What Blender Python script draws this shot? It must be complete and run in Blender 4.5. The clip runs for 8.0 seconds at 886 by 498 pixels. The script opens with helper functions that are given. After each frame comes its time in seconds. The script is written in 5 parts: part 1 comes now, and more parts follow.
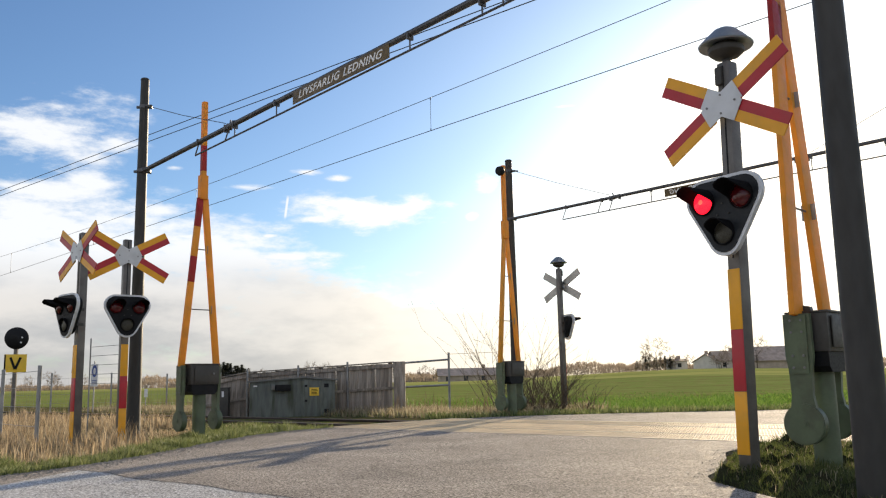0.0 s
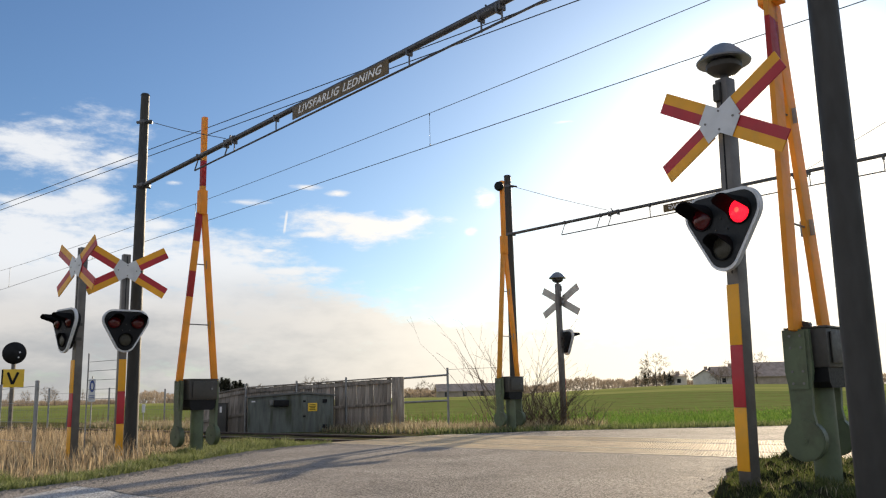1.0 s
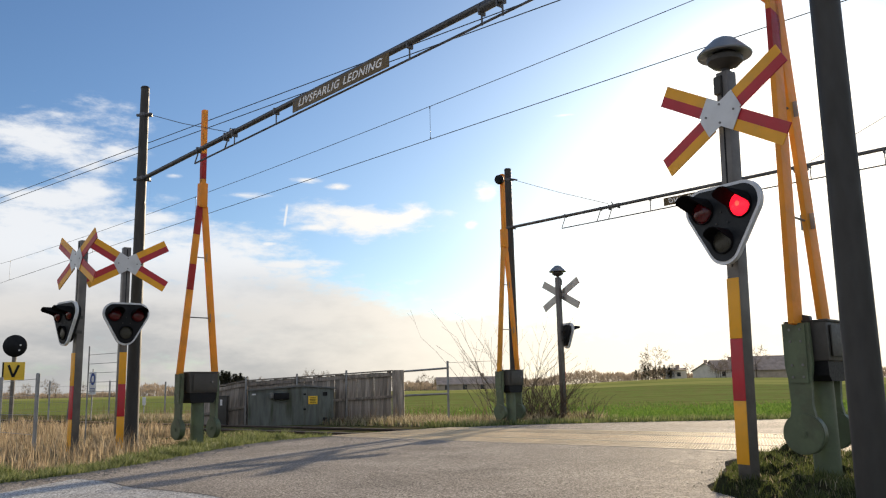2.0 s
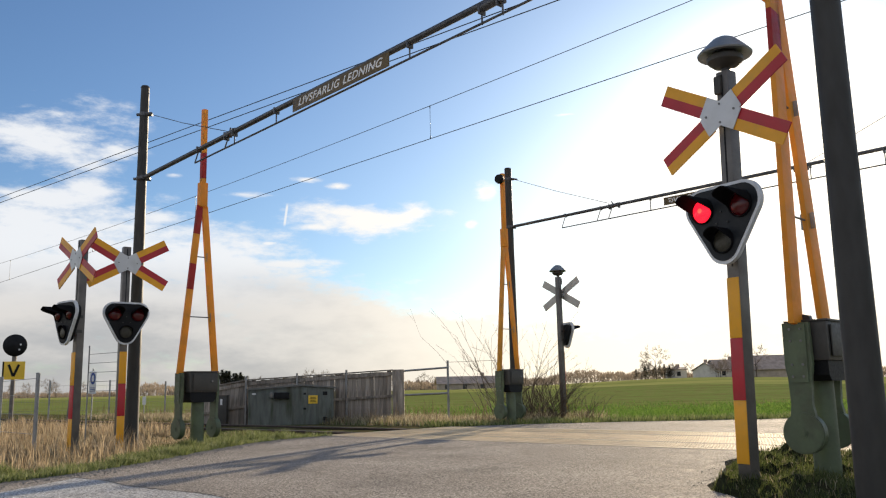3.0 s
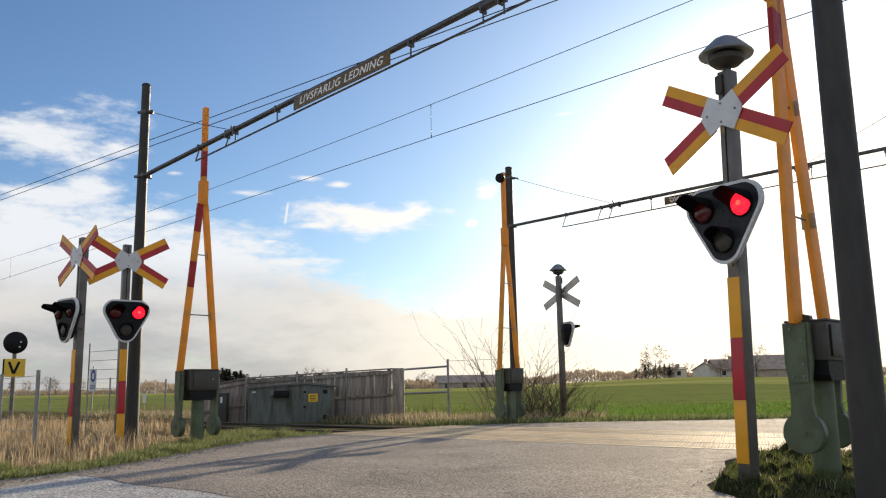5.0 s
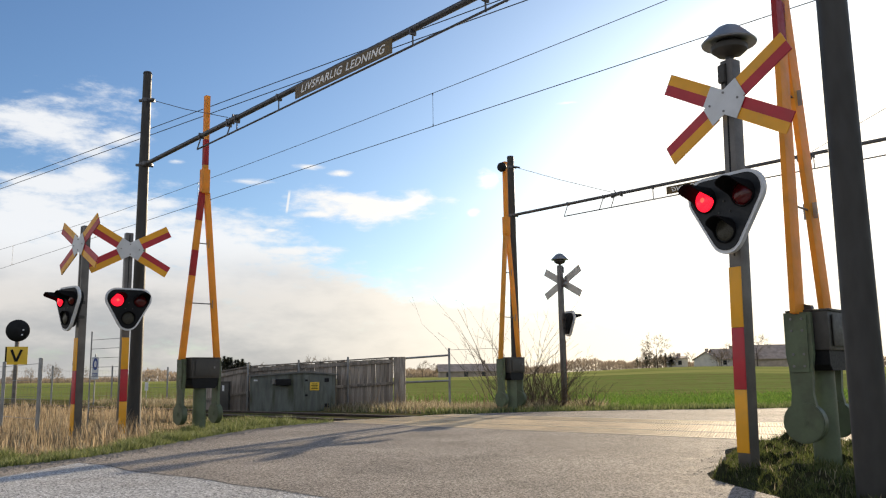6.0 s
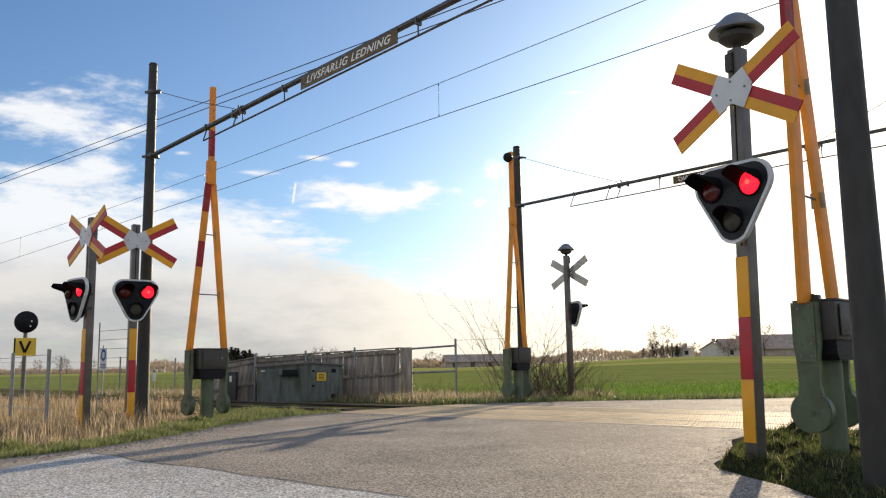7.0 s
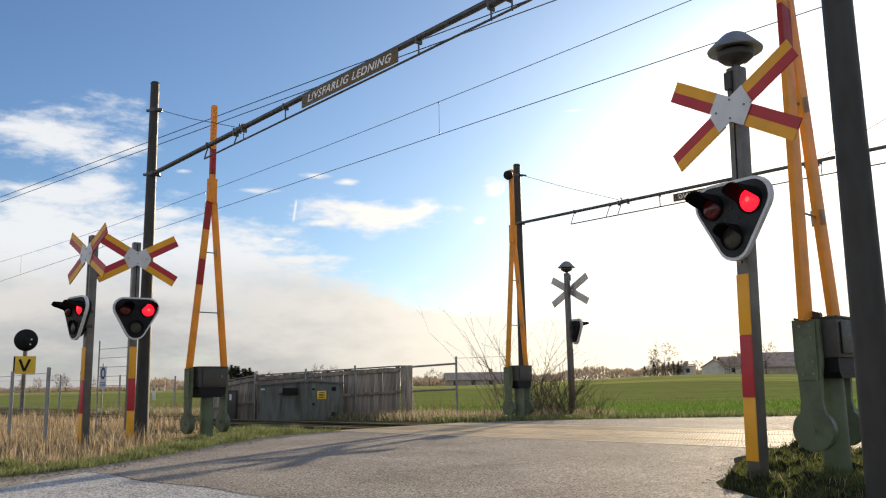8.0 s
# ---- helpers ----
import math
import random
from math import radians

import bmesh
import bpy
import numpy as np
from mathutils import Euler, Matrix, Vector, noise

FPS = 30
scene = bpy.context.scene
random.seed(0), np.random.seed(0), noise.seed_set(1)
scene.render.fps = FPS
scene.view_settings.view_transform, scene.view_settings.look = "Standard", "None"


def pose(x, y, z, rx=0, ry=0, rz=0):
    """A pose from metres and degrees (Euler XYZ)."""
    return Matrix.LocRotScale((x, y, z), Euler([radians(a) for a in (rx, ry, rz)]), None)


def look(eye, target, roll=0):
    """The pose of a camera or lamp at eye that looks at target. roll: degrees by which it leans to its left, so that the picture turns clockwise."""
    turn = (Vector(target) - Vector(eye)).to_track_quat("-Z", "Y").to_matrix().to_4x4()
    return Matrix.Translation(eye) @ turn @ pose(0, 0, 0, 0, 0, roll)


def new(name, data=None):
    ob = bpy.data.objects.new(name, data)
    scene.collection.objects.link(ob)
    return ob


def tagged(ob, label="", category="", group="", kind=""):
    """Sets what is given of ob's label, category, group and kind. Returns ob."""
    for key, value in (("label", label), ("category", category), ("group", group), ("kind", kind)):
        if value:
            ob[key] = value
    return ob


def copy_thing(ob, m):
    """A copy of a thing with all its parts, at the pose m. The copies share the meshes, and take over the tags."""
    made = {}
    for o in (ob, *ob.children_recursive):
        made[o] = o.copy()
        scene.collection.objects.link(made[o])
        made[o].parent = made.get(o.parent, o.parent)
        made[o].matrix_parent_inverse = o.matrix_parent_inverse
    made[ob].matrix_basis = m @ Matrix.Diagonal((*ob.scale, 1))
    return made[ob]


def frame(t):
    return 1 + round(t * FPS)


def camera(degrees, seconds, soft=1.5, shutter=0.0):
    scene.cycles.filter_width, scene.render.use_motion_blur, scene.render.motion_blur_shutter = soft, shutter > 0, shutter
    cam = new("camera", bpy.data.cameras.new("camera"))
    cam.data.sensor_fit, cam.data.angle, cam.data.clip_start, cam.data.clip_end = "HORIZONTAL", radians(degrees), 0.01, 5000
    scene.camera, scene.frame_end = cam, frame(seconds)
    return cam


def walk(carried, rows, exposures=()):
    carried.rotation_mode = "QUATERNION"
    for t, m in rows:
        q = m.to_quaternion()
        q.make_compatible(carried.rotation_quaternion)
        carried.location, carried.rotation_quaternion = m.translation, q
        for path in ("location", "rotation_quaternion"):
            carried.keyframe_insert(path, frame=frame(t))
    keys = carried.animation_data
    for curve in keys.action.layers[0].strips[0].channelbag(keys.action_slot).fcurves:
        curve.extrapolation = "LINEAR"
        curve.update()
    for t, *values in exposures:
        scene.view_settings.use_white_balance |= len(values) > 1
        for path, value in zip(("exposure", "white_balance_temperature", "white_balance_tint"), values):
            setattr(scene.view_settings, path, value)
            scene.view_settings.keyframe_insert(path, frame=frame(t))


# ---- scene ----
# ---------------------------------------------------------------- camera
cam = camera(56.0, 8.0, 1.2)
EYE = (0.0, 0.0, 0.8)
TURNS = [
    (0.0, 0.183, 9.063, 1.307), (0.5, 0.117, 9.983, 1.250), (1.0, 0.102, 10.101, 1.247),
    (1.5, 0.101, 9.723, 1.208), (3.0, 0.113, 9.607, 1.188), (3.5, 0.100, 9.600, 1.200),
    (4.0, 0.091, 9.607, 1.068), (4.5, 0.115, 9.665, 1.016), (6.0, 0.200, 8.773, 0.855),
    (6.5, 0.449, 8.387, 0.820), (7.0, 0.644, 8.131, 0.951), (7.5, 0.682, 8.544, 0.988),
    (8.0, 0.685, 9.348, 0.989)]
walk(cam, [(t, pose(*EYE, 90 + pitch, roll, yaw)) for t, yaw, pitch, roll in TURNS],
     exposures=[(0.0, 0.56, 6850, 10), (0.5, 0.46, 6820, 10), (1.0, 0.39, 6800, 10), (4.7, 0.39, 6800, 10), (5.8, 0.43, 6850, 10), (6.5, 0.44, 6850, 10), (7.4, 0.51, 6850, 10), (8.0, 0.39, 6850, 10)])

# ---------------------------------------------------------------- light
SUN_AZ, SUN_EL = radians(22.6), radians(14.5)     # azimuth to the right of +y
SUN_DIR = Vector((math.sin(SUN_AZ) * math.cos(SUN_EL), math.cos(SUN_AZ) * math.cos(SUN_EL), math.sin(SUN_EL)))
HAZE_AZ = radians(23.5)                           # middle of the bright sky haze, aimed apart from the sun lamp
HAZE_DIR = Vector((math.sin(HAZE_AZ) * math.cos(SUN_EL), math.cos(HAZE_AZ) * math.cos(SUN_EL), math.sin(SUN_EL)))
sun_data = bpy.data.lights.new("sun", "SUN")
sun_data.energy, sun_data.angle, sun_data.color = 5.0, radians(0.5), (1.0, 0.83, 0.60)
sun = new("sun", sun_data)
sun.matrix_world = look((0, 0, 50), Vector((0, 0, 50)) - SUN_DIR)


def sky_world():
    """A clear winter sky with a bright hazy glow near the low sun, broken cloud, a bank of cloud near the horizon, and
    bright cloud added out of view.
    """
    world = bpy.data.worlds.new("sky")
    scene.world = world
    world.use_nodes = True
    nt = world.node_tree
    nt.nodes.clear()
    N, L = nt.nodes.new, nt.links.new

    def val(socket, v):
        if hasattr(v, "is_linked"):
            L(v, socket)
        else:
            socket.default_value = v

    def math_node(op, a, b=0.0, c=0.0, clamp=False):
        m = N("ShaderNodeMath")
        m.operation, m.use_clamp = op, clamp
        for s, v in zip(m.inputs, (a, b, c)):
            val(s, v)
        return m.outputs[0]

    def smooth(x, lo, hi, to0=0.0, to1=1.0):
        m = N("ShaderNodeMapRange")
        m.interpolation_type = "SMOOTHSTEP"
        for s, v in zip(m.inputs[:5], (x, lo, hi, to0, to1)):
            val(s, v)
        return m.outputs[0]

    def mix(f, a, b):
        m = N("ShaderNodeMix")
        m.data_type = "RGBA"
        val(m.inputs[0], f), val(m.inputs[6], a), val(m.inputs[7], b)
        return m.outputs[2]

    co = N("ShaderNodeTexCoord").outputs["Generated"]
    sky = N("ShaderNodeTexSky")
    sky.sky_type, sky.sun_disc = "NISHITA", False
    sky.sun_elevation, sky.sun_rotation = SUN_EL, SUN_AZ
    sky.air_density, sky.dust_density, sky.ozone_density = 1.0, 0.8, 2.0
    blue = N("ShaderNodeVectorMath")
    blue.operation = "SCALE"
    L(sky.outputs[0], blue.inputs[0])
    blue.inputs[3].default_value = SKY_GAIN

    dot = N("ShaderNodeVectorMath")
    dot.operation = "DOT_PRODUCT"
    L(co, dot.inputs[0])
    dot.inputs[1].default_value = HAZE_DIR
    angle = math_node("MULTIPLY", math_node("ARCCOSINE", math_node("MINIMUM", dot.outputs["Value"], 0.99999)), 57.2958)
    sep = N("ShaderNodeSeparateXYZ")
    L(co, sep.inputs[0])
    el = math_node("MULTIPLY", math_node("ARCSINE", sep.outputs[2]), 57.2958)
    az = math_node("MULTIPLY", math_node("ARCTAN2", sep.outputs[0], sep.outputs[1]), 57.2958)

    # haze glow centred on HAZE_DIR, set slightly off the sun lamp's direction
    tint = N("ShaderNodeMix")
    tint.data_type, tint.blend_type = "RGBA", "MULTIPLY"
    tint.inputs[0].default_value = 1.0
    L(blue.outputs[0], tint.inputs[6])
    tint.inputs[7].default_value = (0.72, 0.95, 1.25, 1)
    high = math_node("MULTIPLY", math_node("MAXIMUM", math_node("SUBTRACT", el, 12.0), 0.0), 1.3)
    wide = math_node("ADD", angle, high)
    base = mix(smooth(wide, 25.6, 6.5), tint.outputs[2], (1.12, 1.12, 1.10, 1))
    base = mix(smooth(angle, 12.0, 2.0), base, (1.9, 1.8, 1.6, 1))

    # clouds: flat layers seen low over the horizon, drawn out sideways
    flat = N("ShaderNodeCombineXYZ")
    val(flat.inputs[0], math_node("MULTIPLY", az, 0.055))
    val(flat.inputs[1], math_node("MULTIPLY", el, 0.15))
    flat.inputs[2].default_value = 3.7
    n1 = N("ShaderNodeTexNoise")
    L(flat.outputs[0], n1.inputs["Vector"])
    n1.inputs["Scale"].default_value, n1.inputs["Detail"].default_value, n1.inputs["Roughness"].default_value = 1.5, 7, 0.58
    n2 = N("ShaderNodeTexNoise")
    L(flat.outputs[0], n2.inputs["Vector"])
    n2.inputs["Scale"].default_value, n2.inputs["Detail"].default_value, n2.inputs["Roughness"].default_value = 4.2, 8, 0.66
    wob = math_node("ADD", math_node("MULTIPLY", math_node("SUBTRACT", n1.outputs[0], 0.5), 1.2),
                    math_node("MULTIPLY", math_node("SUBTRACT", n2.outputs[0], 0.5), 2.3))

    def puff(a0, e0, wa, we):
        da = math_node("DIVIDE", math_node("SUBTRACT", az, a0), wa)
        de = math_node("DIVIDE", math_node("SUBTRACT", el, e0), we)
        r = math_node("SQRT", math_node("ADD", math_node("MULTIPLY", da, da), math_node("MULTIPLY", de, de)))
        return math_node("SUBTRACT", 1.0, r)

    field = None
    for a0, e0, wa, we in CLOUDS:
        p = puff(a0, e0, wa * 1.35, we * 1.5)
        if we < 0.35:
            p = math_node("SUBTRACT", p, 0.22)
        field = p if field is None else math_node("MAXIMUM", field, p)
    field = math_node("MAXIMUM", field, -0.9)
    # cloud bank: thick below about eight degrees
    rise = smooth(az, 4.0, -21.0, 6.4, 13.2)
    bank = math_node("MULTIPLY", math_node("SUBTRACT", rise, el), 0.26)
    field = math_node("MAXIMUM", field, math_node("MINIMUM", bank, 0.9))
    cover = smooth(math_node("ADD", field, wob), 0.0, 0.8)
    # sunlit tops, greyer bellies; brighter towards the sun
    grey = mix(smooth(n1.outputs[0], 0.35, 0.62), (0.48, 0.49, 0.52, 1), (0.76, 0.74, 0.73, 1))
    white = mix(smooth(el, 5.0, 9.5), grey, (0.90, 0.94, 1.0, 1))
    lit = mix(smooth(angle, 40.0, 12.0), white, (1.35, 1.22, 1.02, 1))
    out = mix(math_node("MULTIPLY", cover, 0.93), base, lit)
    # a short vapour trail, leaning a little
    along = math_node("SUBTRACT", az, math_node("ADD", -10.77, math_node("MULTIPLY", math_node("SUBTRACT", el, 11.95), 0.13)))
    trail = math_node("MULTIPLY", smooth(math_node("ABSOLUTE", along), 0.12, 0.03),
                      smooth(math_node("ABSOLUTE", math_node("SUBTRACT", el, 11.95)), 0.85, 0.5))
    out = mix(math_node("MULTIPLY", trail, 0.75), out, (0.98, 0.98, 0.98, 1))
    # unseen bright cloud added outside the view, to fill the camera-facing sides
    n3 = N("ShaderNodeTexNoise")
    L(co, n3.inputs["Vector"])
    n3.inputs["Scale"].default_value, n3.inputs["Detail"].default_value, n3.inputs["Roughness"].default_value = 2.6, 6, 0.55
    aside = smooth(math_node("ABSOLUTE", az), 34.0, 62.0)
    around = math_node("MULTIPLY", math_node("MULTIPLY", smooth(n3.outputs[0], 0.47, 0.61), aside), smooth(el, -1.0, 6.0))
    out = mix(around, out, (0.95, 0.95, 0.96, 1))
    bg = N("ShaderNodeBackground")
    L(out, bg.inputs[0])
    bg.inputs[1].default_value = 0.75
    L(bg.outputs[0], N("ShaderNodeOutputWorld").inputs[0])


SKY_GAIN = 0.112
# azimuth, elevation, half width, half height, in degrees
CLOUDS = [(-25.68, 16.06, 4.5, 1.7), (-27.0, 16.4, 2.6, 1.5), (-21.92, 15.6, 1.93, 0.57), (-25.64, 12.39, 4.19, 0.77),
          (-23.18, 13.1, 1.71, 0.57), (-27.14, 10.7, 2.57, 0.62), (-18.94, 11.43, 1.98, 0.51), (-4.97, 11.7, 4.6, 0.95),
          (-6.74, 12.11, 1.65, 0.54), (-1.8, 12.2, 1.27, 0.62), (-8.87, 11.17, 1.75, 0.31), (-13.49, 13.25, 1.82, 0.30),
          (-9.28, 14.38, 1.2, 0.2), (-7.21, 13.95, 0.9, 0.26), (-11.92, 10.03, 0.83, 0.19), (3.28, 13.36, 0.79, 0.46),
          (2.02, 11.23, 0.55, 0.31), (8.96, 18.39, 1.02, 0.16), (-17.28, 9.86, 4.04, 0.4), (-10.96, 8.63, 4.22, 0.4), (-18.14, 14.34, 0.73, 0.18)]
sky_world()


# ---------------------------------------------------------------- materials
def material(name, color, rough=0.6, metal=0.0, vary=0.25, scale=6.0, bump=0.15, bump_scale=40.0, dirt=None, dirt_scale=2.0,
             dirt_amount=0.4, random_value=0.0, emit=0.0, emit_color=None, translucent=0.0, spec=0.5, stretch=None):
    """A surface with large and fine variation, stains and relief, in object space."""
    m = bpy.data.materials.new(name)
    m.use_nodes = True
    nt = m.node_tree
    N, L = nt.nodes.new, nt.links.new
    b = nt.nodes["Principled BSDF"]
    b.inputs["Roughness"].default_value, b.inputs["Metallic"].default_value = rough, metal
    b.inputs["Specular IOR Level"].default_value = spec
    co = N("ShaderNodeTexCoord").outputs["Object"]
    if stretch:
        mp = N("ShaderNodeMapping")
        L(co, mp.inputs[0])
        mp.inputs["Scale"].default_value = stretch
        co = mp.outputs[0]

    def noise_tex(sc, detail=4):
        n = N("ShaderNodeTexNoise")
        L(co, n.inputs["Vector"])
        n.inputs["Scale"].default_value, n.inputs["Detail"].default_value = sc, detail
        return n.outputs[0]

    def mix(f, a, c, blend="MIX"):
        x = N("ShaderNodeMix")
        x.data_type, x.blend_type = "RGBA", blend
        for s, v in ((x.inputs[0], f), (x.inputs[6], a), (x.inputs[7], c)):
            if hasattr(v, "is_linked"):
                L(v, s)
            else:
                s.default_value = v
        return x.outputs[2]

    def ramp(x, lo, hi, a, c):
        r = N("ShaderNodeMapRange")
        L(x, r.inputs[0])
        for s, v in zip(r.inputs[1:5], (lo, hi, a, c)):
            s.default_value = v
        return r.outputs[0]

    c = (*color, 1)
    lo, hi = (*[v * (1 - vary) for v in color], 1), (*[min(1, v * (1 + vary)) for v in color], 1)
    col = mix(ramp(noise_tex(scale), 0.3, 0.7, 0, 1), lo, hi)
    fine = noise_tex(scale * 9, 3)
    col = mix(ramp(fine, 0.35, 0.65, 0, vary * 0.8), col, lo)
    if dirt:
        col = mix(ramp(noise_tex(dirt_scale, 6), 0.5, 0.68, 0, dirt_amount), col, (*dirt, 1))
    if random_value:
        info = N("ShaderNodeObjectInfo")
        hsv = N("ShaderNodeHueSaturation")
        L(ramp(info.outputs["Random"], 0, 1, 1 - random_value, 1 + random_value), hsv.inputs["Value"])
        L(col, hsv.inputs["Color"])
        col = hsv.outputs[0]
    L(col, b.inputs["Base Color"])
    L(ramp(fine, 0.3, 0.7, max(0.02, rough - 0.1), min(1, rough + 0.1)), b.inputs["Roughness"])
    if bump:
        bp = N("ShaderNodeBump")
        bp.inputs["Strength"].default_value, bp.inputs["Distance"].default_value = bump, 0.01
        L(noise_tex(bump_scale, 5), bp.inputs["Height"])
        L(bp.outputs[0], b.inputs["Normal"])
    if emit:
        b.inputs["Emission Color"].default_value, b.inputs["Emission Strength"].default_value = (*(emit_color or color), 1), emit
    if translucent:
        tr = N("ShaderNodeBsdfTranslucent")
        L(col, tr.inputs[0])
        ms = N("ShaderNodeMixShader")
        ms.inputs[0].default_value = translucent
        L(b.outputs[0], ms.inputs[1])
        L(tr.outputs[0], ms.inputs[2])
        L(ms.outputs[0], nt.nodes["Material Output"].inputs[0])
    return m


def blade_material(name, a, c, tip=None, translucent=0.4):
    """Grass or leaves: each blade has its own tint between two colours."""
    m = bpy.data.materials.new(name)
    m.use_nodes = True
    nt = m.node_tree
    N, L = nt.nodes.new, nt.links.new
    b = nt.nodes["Principled BSDF"]
    b.inputs["Roughness"].default_value = 0.55
    b.inputs["Specular IOR Level"].default_value = 0.3
    geo = N("ShaderNodeNewGeometry")
    mx = N("ShaderNodeMix")
    mx.data_type = "RGBA"
    L(geo.outputs["Random Per Island"], mx.inputs[0])
    mx.inputs[6].default_value, mx.inputs[7].default_value = (*a, 1), (*c, 1)
    L(mx.outputs[2], b.inputs["Base Color"])
    tr = N("ShaderNodeBsdfTranslucent")
    L(mx.outputs[2], tr.inputs[0])
    ms = N("ShaderNodeMixShader")
    ms.inputs[0].default_value = translucent
    L(b.outputs[0], ms.inputs[1])
    L(tr.outputs[0], ms.inputs[2])
    L(ms.outputs[0], nt.nodes["Material Output"].inputs[0])
    return m


